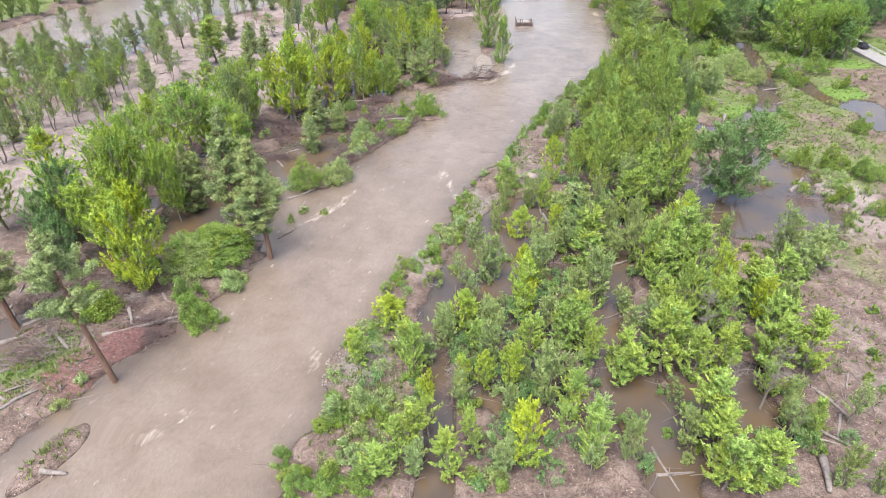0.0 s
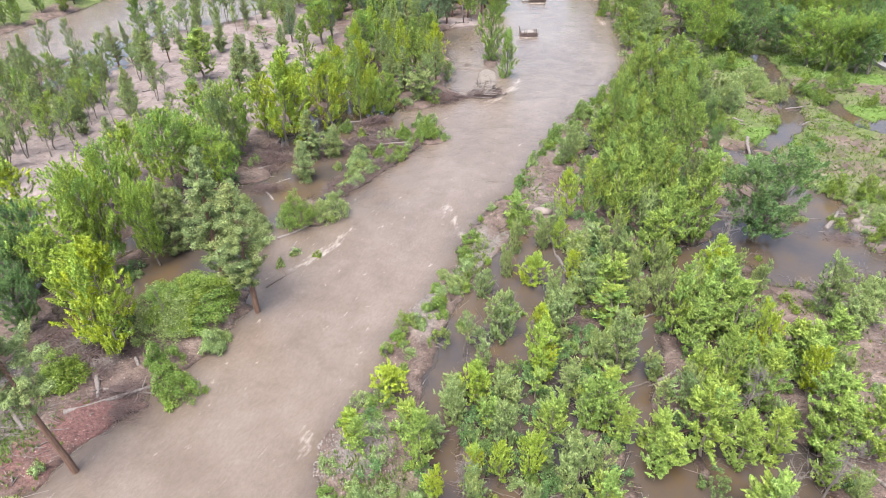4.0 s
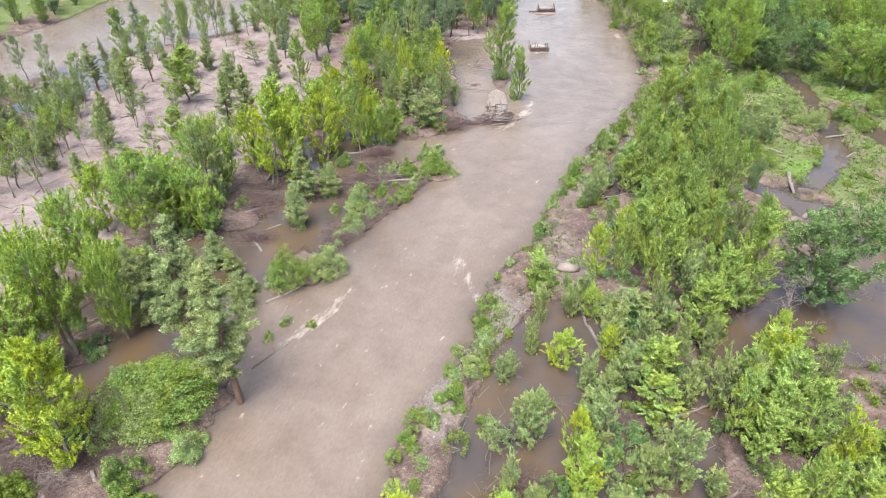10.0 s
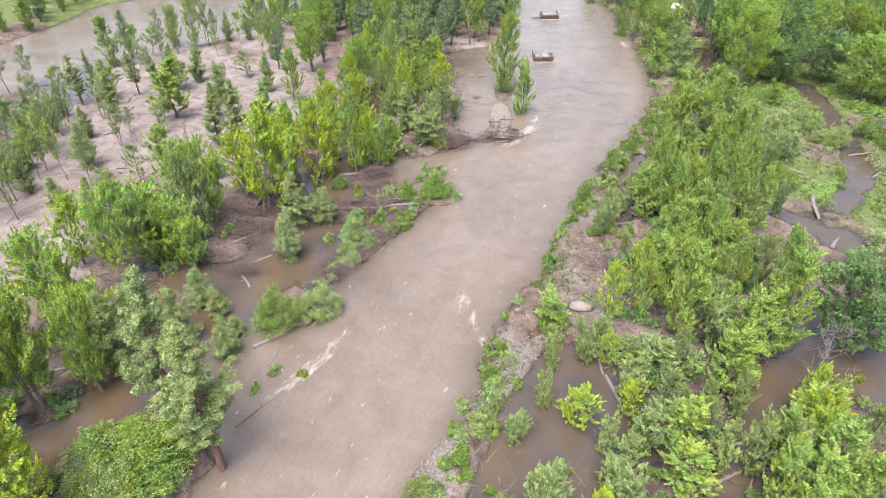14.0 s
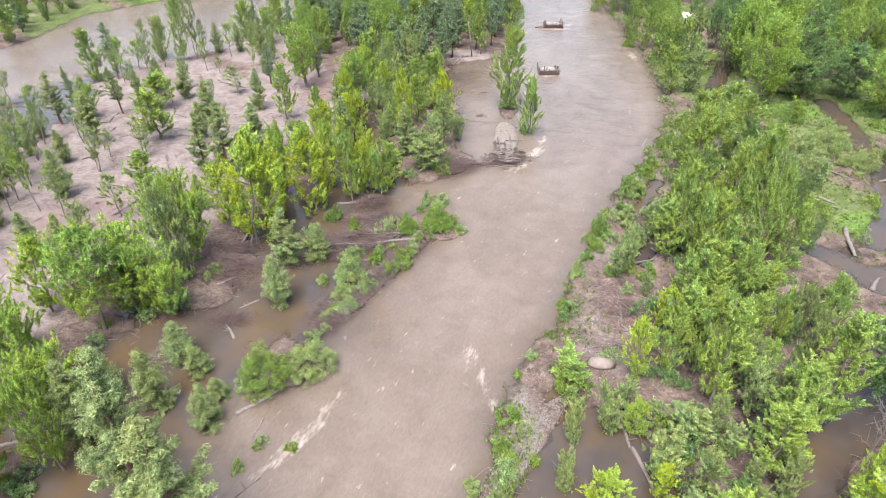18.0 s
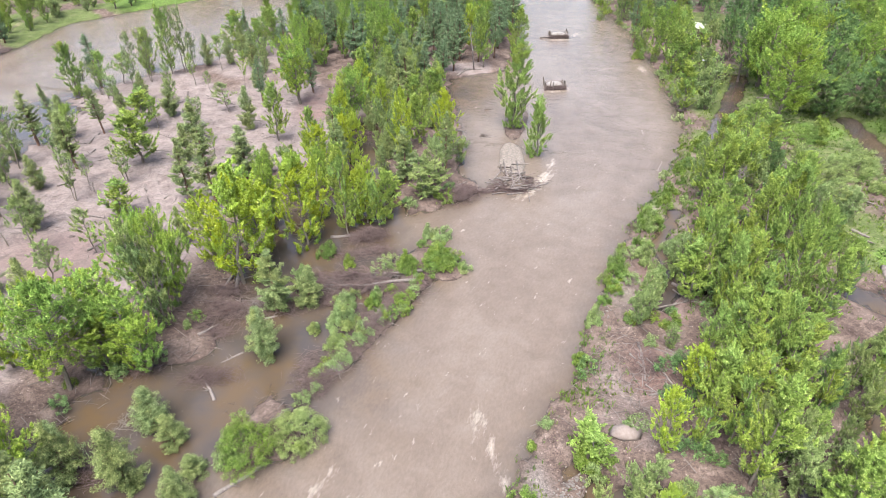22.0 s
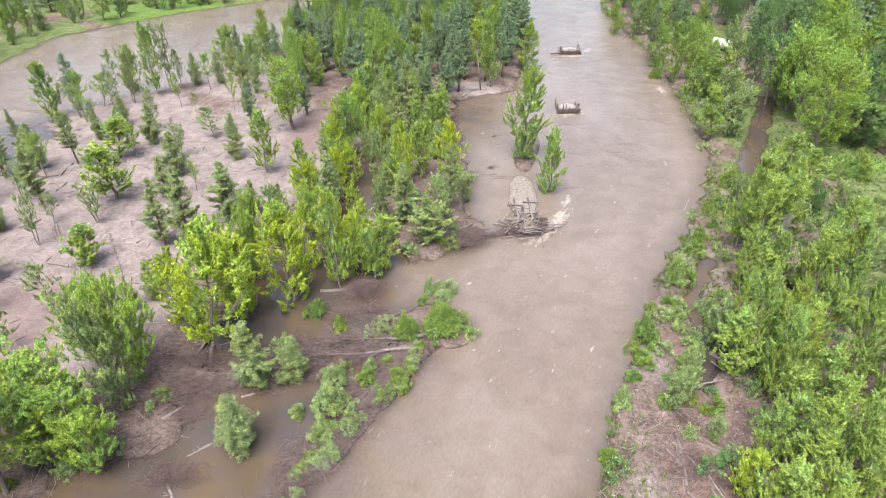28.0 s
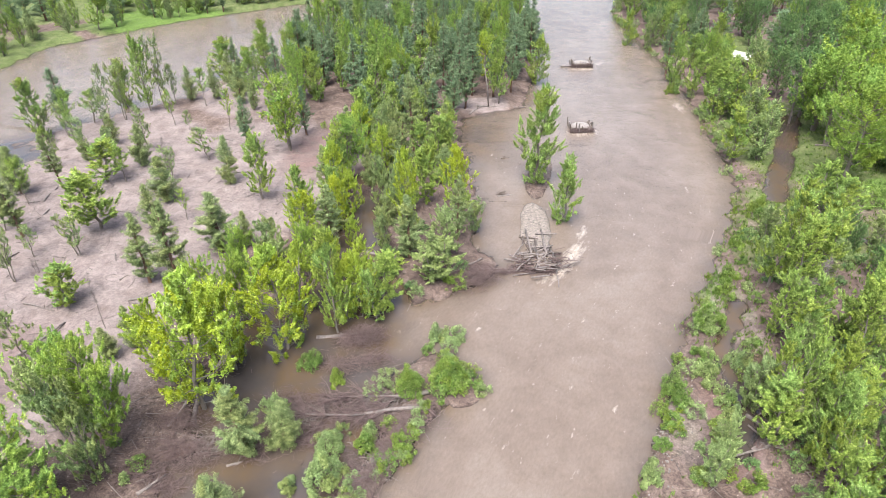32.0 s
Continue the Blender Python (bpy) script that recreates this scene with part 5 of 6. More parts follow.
fallen_log(34.3, 35.9, 4.0, -110, .4)
fallen_log(21.0, 36.6, 3.7, 2, .2)
fallen_log(20.2, 37.2, 5.1, -79, .15)
fallen_log(42.5, 47.7, 2.3, -118, .15)
fallen_log(-46.0, 67.0, 4.6, -16, .22)
fallen_log(-46.1, 67.7, 3.0, 59, .2)
fallen_log(-44.9, 68.4, 4.9, -54, .2)
fallen_log(-35.5, 60.5, 5.4, -55, .2)
fallen_log(-35.8, 58.0, 5.1, 6, .18)
fallen_log(-45.8, 54.3, 5.4, -46, .3)
fallen_log(23.1, 60.1, 3.0, 33, .2)
fallen_log(24.0, 53.3, 5.1, -47, .22)
fallen_log(-23.8, 79.0, 5.2, 49, .14, wet=True)
fallen_log(-24.6, 90.6, 5.3, 44, .25)
fallen_log(44.9, 95.3, 5.0, -5, .25)
fallen_log(46.4, 97.6, 5.0, -61, .28)
fallen_log(56.1, 119.9, 7.4, -109, .4)
fallen_log(54.1, 109.9, 4.3, 45, .35)
fallen_log(14.1, 86.8, 5.9, -85, .25)
fallen_log(14.9, 81.3, 5.3, -78, .25)
fallen_log(58.6, 131.7, 2.7, -56, .25)
fallen_log(74.0, 139.1, 4.5, 5, .2)
fallen_log(73.4, 131.4, 4.7, 27, .2)
fallen_log(22.9, 70.4, 5.2, 26, .2)
fallen_log(-48.8, 85.3, 3.6, 23, .3)
fallen_log(-23.9, 87.0, 2.5, -101, .12)
fallen_log(14.9, 68.2, 2.2, 7, .18)
fallen_log(64.6, 142.0, 7.0, -58, .18)
fallen_log(-55.7, 132.7, 6.9, 68, .2)
fallen_log(-59.5, 138.9, 5.4, -19, .13)
fallen_log(-46.3, 140.6, 3.6, 30, .2)
fallen_log(-74.2, 169.8, 5.0, 92, .2)
fallen_log(-69.7, 149.7, 3.3, 60, .15)
fallen_log(-76.1, 166.8, 3.0, 18, .15)
fallen_log(-15.5, 151.5, 7.2, -36, .25)
fallen_log(-18.1, 151.0, 3.5, -13, .2)
fallen_log(7.2, 210.8, 11.2, 8, .3)
fallen_log(1.0, 208.4, 4.3, 51, .25)
fallen_log(29.1, 122.4, 1.8, -62, .2)
fallen_log(27.3, 119.9, 2.1, -59, .25)
fallen_log(27.0, 117.1, 3.2, 26, .2)
fallen_log(34.1, 128.5, 2.4, -23, .2)
fallen_log(4.6, 169.9, 2.6, 13, .2)
fallen_log(-58.4, 163.3, 4.9, -22, .15)
fallen_log(-58.0, 145.9, 3.3, 19, .1)
fallen_log(-50.3, 145.8, 2.9, 50, .12)
fallen_log(-46.8, 140.5, 1.9, 18, .12)
fallen_log(-71.6, 162.6, 3.6, -89, .1)
fallen_log(-60.6, 135.0, 3.6, 12, .12)
fallen_log(-52.6, 170.8, 4.6, -33, .12)
fallen_log(-54.9, 190.5, 11.0, -39, .14)
fallen_log(-60.2, 170.4, 3.4, -25, .1)
fallen_log(-33.2, 122.4, 5.1, 105, .3)
fallen_log(-34.6, 122.0, 5.7, -98, .2)
fallen_log(-26.8, 114.8, 1.6, 16, .16)
fallen_log(-19.0, 134.0, 5.7, 6, .3)
fallen_log(69.8, 187.0, 6.1, -13, .2)
fallen_log(58.3, 152.5, 4.2, -64, .3)
fallen_log(18.2, 105.3, 6.3, -101, .2)
fallen_log(21.7, 107.3, 3.4, -37, .15)
fallen_log(20.5, 102.2, 4.4, -79, .15)
fallen_log(19.3, 100.4, 3.7, 10, .13)
fallen_log(17.5, 105.4, 2.2, -64, .12)
fallen_log(26.1, 116.2, 2.8, -164, .18)
fallen_log(-34.1, 112.3, 3.2, 57, .2)
fallen_log(-31.0, 102.2, 3.4, 122, .2)
fallen_log(-29.9, 107.5, 2.8, -146, .15)
fallen_log(-13.1, 112.9, 2.7, 19, .15)
fallen_log(-43.4, 123.9, 6.5, 63, .12)

fallen_log(17.9, 104.4, 6.1, -101, 0.10)
fallen_log(21.5, 106.5, 4.0, -34, 0.11)
fallen_log(19.3, 104.3, 3.0, -72, 0.08)
fallen_log(21.3, 103.7, 2.5, -8, 0.09)
fallen_log(20.4, 100.5, 3.0, -75, 0.09)
fallen_log(18.7, 100.2, 3.5, -47, 0.10)
fallen_log(25.0, 115.6, 4.5, 17, 0.13)
fallen_log(26.9, 118.5, 2.1, -60, 0.12)
fallen_log(17.4, 104.6, 5.1, -116, 0.07)
fallen_log(-47.4, 50.8, 4.6, 28, .14)
fallen_log(-46.4, 46.2, 3.6, 34, .15)
fallen_log(-47.6, 48.6, 4.2, -38, .12)
fallen_log(-52.4, 55, 3.4, 22, .2)
fallen_log(-55.6, 62.2, 4.4, 100, .17)
fallen_log(-50.8, 59.6, 5.2, 24, .16)
fallen_log(-45.6, 51.6, 3, 14, .13)
fallen_log(-49, 52.6, 4, 52, .12)
fallen_log(-44.6, 45, 2.6, 40, .16)
fallen_log(-42.6, 48, 2.8, 120, .1)
fallen_log(14.2, 53.6, 3.4, -30, .12, wet=True)
fallen_log(20.5, 59.5, 4.2, 24, .13, wet=True)
fallen_log(11.4, 66.5, 3.8, 12, .12, wet=True)
fallen_log(6.2, 57.4, 3.6, -50, .1, wet=True)
fallen_log(25.4, 70.2, 3.6, 64, .12)
fallen_log(16.8, 74.6, 4.4, -12, .13, wet=True)


def brush_pile(x, y, wide, long, tall, count, turn=0.0, material=None, label="tangled heap of brown flood debris and branches"):
    """A heap of branches."""
    rng = np.random.default_rng(int(abs(x * 13 + y * 7)))
    heap = Heap()
    for _ in range(int(count * 2.6)):
        u, v = rng.normal(size=2) * 0.3
        z = tall * max(0.03, (1 - 2 * u * u - 2 * v * v)) * rng.uniform(0.1, 1.2)
        a = rng.normal() * 0.8 + (0 if rng.random() < 0.6 else 1.5)
        ln = rng.uniform(0.5, 1.9)
        c = Vector((u * wide, v * long, z))
        d = Vector((math.cos(a), math.sin(a), rng.normal() * 0.35)) * ln / 2
        r = rng.uniform(0.01, 0.036)
        heap.add(tube([c - d, c + Vector(rng.normal(size=3) * 0.1), c + d], [r, r * 0.9, r * 0.4], 3))
    ob = new("brush_pile", heap.mesh("brush_pile", material or M_BRUSH))
    ob.matrix_basis = pose(x, y, max(height(x, y), -0.1), 0, 0, turn)
    return tagged(ob, label, "brush pile", "flood debris heaps", "stuff")


for spot in [(-15.4, 133.3, 5, 4, 1.3, 260), (-22.4, 122.3, 7, 4, 0.8, 260), (-18, 128.5, 5, 3, 0.6, 140), (-31, 116, 6, 4, 0.8, 220), (-34, 120, 5, 3, 0.8, 160), (-36, 113.5, 6, 4, 0.7, 160),
             (-18, 193, 5, 4, 0.9, 160), (-20.4, 171.5, 5, 4, 0.8, 160), (-46, 67.5, 5, 4, 0.9, 180), (-46.5, 55, 6, 4, 0.5, 140), (-48, 51, 5, 4, 0.6, 160), (-38.7, 65, 4, 3, 0.7, 120),
             (-33.6, 116.2, 5, 3, 0.7, 120), (-14, 129.5, 4, 3, 0.6, 120), (15, 69.3, 5, 2.5, 0.6, 130), (-31.6, 104.3, 6, 3, 0.7, 200), (-17.4, 133, 4, 3, 0.8, 120), (20, 80, 4, 3, 0.6, 110),
             (-16, 113, 4, 7, 0.6, 200), (-20, 105, 4, 7, 0.6, 180), (24, 54, 4, 3, 0.7, 120), (28, 66, 4, 3, 0.6, 110), (-0.5, 54, 3, 4, 0.5, 100), (1, 46, 2.5, 4, 0.5, 100), (-39, 92, 5, 4, 0.7, 130),
             (-10, 119.5, 6, 3, 0.5, 180), (19, 105, 4, 5, 0.4, 90), (-33, 129, 5, 4, 0.7, 140), (-35.5, 55.5, 4, 3, 0.5, 120), (57, 88, 5, 4, 0.4, 90), (24, 40, 4, 3, 0.5, 90)]:
    brush_pile(*spot)
brush_pile(-1.5, 145.6, 6.0, 4.2, 1.2, 420, 25, M_BRUSH, "reddish-brown debris jam packed against the bank")


for spot in [(-45, 66, 5, 4, 0.8, 90), (-48, 61, 5, 4, 0.6, 80), (-40, 62, 4, 3, 0.6, 70), (-47, 52, 5, 4, 0.5, 90), (-21, 121, 6, 3, 0.6, 110), (-37, 98, 5, 4, 0.5, 70), (11, 176, 2.2, 5, 0.4, 110), (54, 80, 5, 4, 0.5, 80), (37, 60, 4, 4, 0.5, 70), (46, 76, 4, 3, 0.6, 80), (31, 52, 4, 3, 0.5, 70), (-30, 117, 5, 4, 0.6, 90)]:
    brush_pile(*spot, 20, M_DEAD, "heap of bleached grey branches left by the flood")
for spot in [(-4.5, 149.5, 5, 4, 0.6, 150), (-6, 158, 4, 6, 0.5, 130), (-4, 168, 3, 5, 0.5, 110), (-40, 106, 5, 4, 0.6, 160), (-33, 112, 5, 3, 0.5, 150), (4, 62, 3, 3, 0.5, 90), (18, 62, 3, 3, 0.5, 100), (12, 50, 3, 3, 0.5, 90), (22, 76, 4, 3, 0.6, 120)]:
    brush_pile(*spot)
for spot in [(-18.6, 103.4, 3.0, 5.5, 0.8, 150, -31), (-16.2, 107.6, 3.0, 5.5, 0.7, 150, -31), (-13.6, 112, 3.0, 5.5, 0.8, 150, -31), (-11, 116.4, 3.2, 5.0, 0.8, 160, -31), (-15.5, 121, 7, 4.5, 1.0, 240, 0), (-19, 118, 5, 4, 0.8, 150, 20), (-25, 117, 5, 4, 0.7, 140, 10)]:
    brush_pile(*spot)
for spot in [(-12.5, 122, 7, 4, 0.9, 110, 5), (-17, 105.5, 2.4, 5, 0.6, 50, -31), (-12.4, 114, 2.4, 5, 0.6, 50, -31)]:
    brush_pile(*spot, M_DEAD, "heap of bleached grey branches left by the flood")
for spot in [(-45, 63, 7, 6, 0.9, 260, 20), (-41, 65.5, 5, 5, 0.8, 190, -30), (-40.5, 60.5, 5, 3.5, 0.6, 160, 30), (-48.5, 66.5, 6, 5, 0.8, 200, 0), (-37, 57.6, 5, 2.5, 0.5, 140, 28), (-35.6, 66.5, 4, 5, 0.7, 150, 0)]:
    brush_pile(*spot)
brush_pile(3.2, 147.3, 5.0, 0.8, 0.5, 130, 4)
brush_pile(7.6, 147.8, 3.4, 1.5, 0.7, 150, 10)
for spot in [(0.5, 147.6, 3.2, 18, 0.14), (3.4, 147.4, 4.6, 4, 0.15), (-1.6, 148.8, 3.4, 40, 0.16), (-2.6, 144.4, 3.0, 75, 0.13), (5.6, 146.6, 3.4, 8, 0.12), (9.6, 148.4, 3.2, 55, 0.13)]:
    fallen_log(*spot, 0.15)


def uprooted_tree(x, y):
    """A stranded uprooted tree with a root plate and a fan of bare limbs."""
    rng = np.random.default_rng(5)
    ob = tagged(new("uprooted_tree"), "bleached uprooted tree stranded on the bank, root plate to the river", "uprooted tree")
    ob.matrix_basis = pose(x, y, 0.35, 0, 0, 4)
    stem, roots, limbs = Heap(), Heap(), Heap()
    for off, ln in ((0.0, 13.5), (2.2, 10.5)):
        line = [Vector((-i / 6 * ln, off + 0.25 * math.sin(i * 1.3 + off), 0.35 + 0.06 * math.sin(i))) for i in range(7)]
        stem.add(tube(line, [0.27 - 0.033 * i for i in range(7)], 8))
        for i in range(2, 7):
            for _ in range(10):
                tip = line[i] + Vector((-rng.uniform(0.8, 3.2), rng.normal() * 1.5, rng.uniform(-0.2, 1.1)))
                mid = line[i].lerp(tip, 0.5) + Vector(rng.normal(size=3) * 0.2)
                limbs.add(tube([line[i], mid, tip], [0.065, 0.045, 0.02], 5))
                for _ in range(3):
                    limbs.add(tube([mid, mid + Vector((-rng.uniform(0.3, 1.2), rng.normal() * 0.6, rng.normal() * 0.3))], [0.035, 0.012], 4))
    for _ in range(46):
        a = rng.uniform(0, 6.28)
        tip = Vector((rng.uniform(0.1, 0.7), math.cos(a) * rng.uniform(0.5, 1.4), 0.35 + math.sin(a) * rng.uniform(0.4, 0.8)))
        roots.add(tube([Vector((-0.3, 0, 0.35)), tip * 0.6 + Vector((0, 0, 0.14)), tip], [0.14, 0.1, 0.03], 5))
    part("trunk", stem.mesh("trunk", M_DEAD, True), ob)
    part("root_plate", roots.mesh("root_plate", M_BRUSH), ob, "brown splayed roots")
    part("branch_fan", limbs.mesh("branch_fan", M_BRUSH), ob, "brown tangle of bare limbs")


brush_pile(4.1, 170.4, 1.6, 1.2, 0.5, 26, 20, M_WETLOG, "small dark driftwood root stranded in the shallows")
fallen_log(5.9, 184.8, 1.6, 10, 0.2, 0.05, wet=True)
uprooted_tree(-7.3, 121.3)


def log_crib(x, y, wide, long, rows, turn=0.0):
    """A built log jam in the stream: piles on three sides, stacked logs between them, gravel behind, trapped brush below."""
    rng = np.random.default_rng(int(x * 10))
    ob = tagged(new("log_jam_structure"), "stacked grey logs and piles holding gravel in the current", "log jam", "log jams in the river")
    ob.matrix_basis = pose(x, y, 0, 0, 0, turn)
    w, q = wide / 2, long / 2
    for k in range(rows):
        z = -0.1 + 0.3 * k
        for a, b in (((-w - 0.5, -q, z), (w + 0.5, -q, z)), ((-w, -q - 0.3, z + 0.15), (-w, q, z + 0.15)), ((w, -q - 0.3, z + 0.15), (w, q, z + 0.15))):
            r = rng.uniform(0.15, 0.21)
            part("log", mesh("log", *tube(wander(rng, a, b, 4, 0.05), [r, r, r * 0.95, r * 0.9, r * 0.8], 7), M_DEAD if rng.random() < 0.35 else M_WETLOG, True), ob)
    top = 0.3 * rows
    spots = [(-w - 0.25, v) for v in np.linspace(-q, q, 5)] + [(w + 0.25, v) for v in np.linspace(-q, q, 5)] + [(u, -q - 0.28) for u in np.linspace(-w * 0.7, w * 0.7, 5)]
    for u, v in spots:
        r = rng.uniform(0.1, 0.15)
        part("post", mesh("post", *tube([(u, v, -1.2), (u + rng.normal() * 0.12, v + rng.normal() * 0.12, top + rng.uniform(-0.2, 1.0))], [r, r * 0.85], 7), M_WETLOG if rng.random() < 0.6 else M_DEAD), ob)
    bm = bmesh.new()
    bmesh.ops.create_icosphere(bm, subdivisions=3, radius=1)
    for v in bm.verts:
        c = v.co.copy()
        v.co = Vector((c.x * w * 0.95, c.y * q * 0.95, max(c.z, -0.6) * 0.45 + top - 0.45)) + noise.noise_vector(c * 3) * 0.12
    me = bpy.data.meshes.new("gravel_fill")
    bm.to_mesh(me)
    bm.free()
    me.materials.append(M_FILL)
    part("gravel_fill", me, ob, "pale gravel fill")
    tangle = Heap()
    for _ in range(150):
        c = Vector((rng.uniform(-0.62, 0.62) * wide, -q - rng.uniform(-0.2, 0.7), rng.uniform(-0.05, top * 0.8)))
        d = Vector((rng.normal(), rng.normal() * 0.4, rng.normal() * 0.3)) * 0.6
        tangle.add(tube([c - d, c + d], [0.05, 0.025], 4))
    part("brush", tangle.mesh("brush", M_BRUSH), ob, "dark brush caught between the logs")


log_crib(22.9, 198.8, 4.0, 3.4, 4, 3)
log_crib(30.9, 242.0, 4.6, 3.4, 4, 2)
fallen_log(28.2, 240.6, 6, 4, 0.2, 0.1)


def bar_jam(x, y):
    """The head of the gravel bar: a raft of stranded logs."""
    rng = np.random.default_rng(21)
    ob = tagged(new("log_raft"), "raft of bleached logs piled on the head of the gravel bar", "log jam", "log jams in the river")
    ob.matrix_basis = pose(x, y, 0.35, 0, 0, 0)
    for n in range(96):
        k = n // 24
        c = Vector((rng.normal() * (1.5 - 0.2 * k), -0.6 + rng.normal() * 1.9, 0.05 + 0.2 * k))
        a = radians(rng.choice([6, -8, 12, 3, 80, -14, 60]) + rng.normal() * 11)
        ln = rng.uniform(1.2, 4.2)
        d = Vector((math.cos(a), math.sin(a), rng.normal() * 0.08)) * ln / 2
        r = rng.uniform(0.07, 0.15)
        part("log", mesh("log", *tube(wander(rng, c - d, c + d, 3, 0.05), [r, r, r * 0.9, r * 0.7], 6), M_DEAD if n % 3 else M_WETLOG, True), ob)
    for s in (-1, 1):
        part("log", mesh("log", *tube([(s * 1.1, 0, 0.7), (s * 1.2, 7, 0.45)], [0.17, 0.14], 8), M_DEAD, True), ob, "long pale log")
    for n in range(9):
        u, v = rng.normal() * 1.1, rng.normal() * 2.0
        part("post", mesh("post", *tube([(u, v, -1.0), (u, v, rng.uniform(0.9, 1.6))], [0.13, 0.11], 7), M_DEAD), ob)
    tangle = Heap()
    for _ in range(420):
        c = Vector((rng.normal() * 1.9, -1.8 + rng.normal() * 1.2, rng.uniform(-0.2, 0.6)))
        d = Vector((rng.normal(), rng.normal() * 0.7, rng.normal() * 0.25)) * 0.6
        tangle.add(tube([c - d, c + d], [0.045, 0.02], 4))
    part("brush", tangle.mesh("brush", M_BRUSH), ob, "brown brush packed under the logs")


bar_jam(8.1, 150.4)

# leaning pole on the far point
pole = tagged(new("leaning_pole", mesh("leaning_pole", *tube([(0, 0, -0.3), (-0.5, 0, 5), (-1.2, 0.2, 9.5)], [0.16, 0.13, 0.06], 7), M_DEAD, True)), "tall bare pole leaning against the trees", "dead tree")
pole.matrix_basis = pose(4.2, 210.3, height(4.2, 210.3))


# ---- shelter, road and car ----
def shelter(x, y, turn):
    ob = tagged(new("picnic_shelter"), "small open shelter with a pale metal gable roof among trees", "shelter")
    ob.matrix_basis = pose(x, y, height(x, y), 0, 0, turn)
    for s in (-1, 1):
        slab = Heap().add(box(6.2, 2.5, 0.08, 0.02), Matrix.Translation((0, s * 1.13, 2.95)) @ Matrix.Rotation(radians(-s * 24), 4, "X"))
        roof = part("roof", slab.mesh("roof", M_ROOF), ob, "pale ribbed metal roof slope")
        ribs = Heap()
        for n in range(9):
            ribs.add(box(0.05, 2.5, 0.05, 0.01), Matrix.Translation((-2.9 + n * 0.72, s * 1.13, 3.01)) @ Matrix.Rotation(radians(-s * 24), 4, "X"))
        part("ribbing", ribs.mesh("ribbing", M_ROOF), roof)
    for u in (-2.7, 0, 2.7):
        for v in (-1.8, 1.8):
            part("post", Heap().add(box(0.18, 0.18, 2.7, 0.02), Matrix.Translation((u, v, 1.3))).mesh("post", M_TIMBER), ob)
    part("ridge_beam", Heap().add(box(6.0, 0.16, 0.24, 0.02), Matrix.Translation((0, 0, 3.3))).mesh("ridge_beam", M_TIMBER), ob)
    for v in (-1.8, 1.8):
        part("wall_plate", Heap().add(box(5.8, 0.16, 0.2, 0.02), Matrix.Translation((0, v, 2.62))).mesh("wall_plate", M_TIMBER), ob)
    part("gable_wall", Heap().add(box(0.12, 3.5, 1.5, 0.02), Matrix.Translation((2.7, 0, 0.8))).mesh("gable_wall", M_TIMBER), ob)
    part("table", Heap().add(box(2.0, 0.8, 0.08, 0.02), Matrix.Translation((0, 0, 0.76))).add(box(1.6, 0.2, 0.7, 0.02), Matrix.Translation((0, 0, 0.38))).mesh("table", M_TIMBER), ob)


shelter(72.2, 238.8, -50)
tarp = tagged(new("covered_stack"), "low stack under a white weathered sheet near the bank", "covered stack")
tarp.matrix_basis = pose(63.0, 213.8, height(63.0, 213.8), 0, 0, 20)
part("stack", Heap().add(box(2.6, 2.0, 1.1, 0.06, (0, 0, 0.5))).mesh("stack", M_TIMBER), tarp)
part("sheet", Heap().add(box(3.2, 2.5, 0.1, 0.04, (0, 0, 1.12))).mesh("sheet", M_WHITE), tarp, "white sheet")

road = Heap()
way = [Vector((113, 105, 0)), Vector((110.4, 135, 0)), Vector((109.2, 152, 0)), Vector((108.9, 168, 0)), Vector((109.6, 181, 0))]
for p, q in zip(way, way[1:]):
    side = (q - p).cross(Vector((0, 0, 1))).normalized() * 2.3
    n = len(road.v)
    road.v += [Vector((r.x, r.y, z)) for z in (0.2, 1.15) for r in (p - side, p + side, q + side * 1.0, q - side * 1.0)]
    road.f += [(n + 4, n + 5, n + 6, n + 7)] + [(n + a, n + (a + 1) % 4, n + 4 + (a + 1) % 4, n + 4 + a) for a in range(4)]
tagged(new("road", road.mesh("road", M_ROAD)), "narrow pale asphalt road on a low bank", "road", kind="structure")
rail = tagged(new("guard_rail"), "pale steel guard rail beside the road", "guard rail")
u = (way[3] - way[2]).normalized()
rail.matrix_basis = Matrix.Translation((111.5, 166.0, 1.15)) @ Matrix.Rotation(math.atan2(u.y, u.x), 4, "Z")
part("rail", Heap().add(box(24, 0.09, 0.34, 0.02, (-3, 0, 0.62))).mesh("rail", M_STEEL), rail)
for n in range(9):
    part("post", Heap().add(box(0.12, 0.14, 0.9, 0.01, (-14 + n * 2.8, 0.1, 0.35))).mesh("post", M_STEEL), rail)


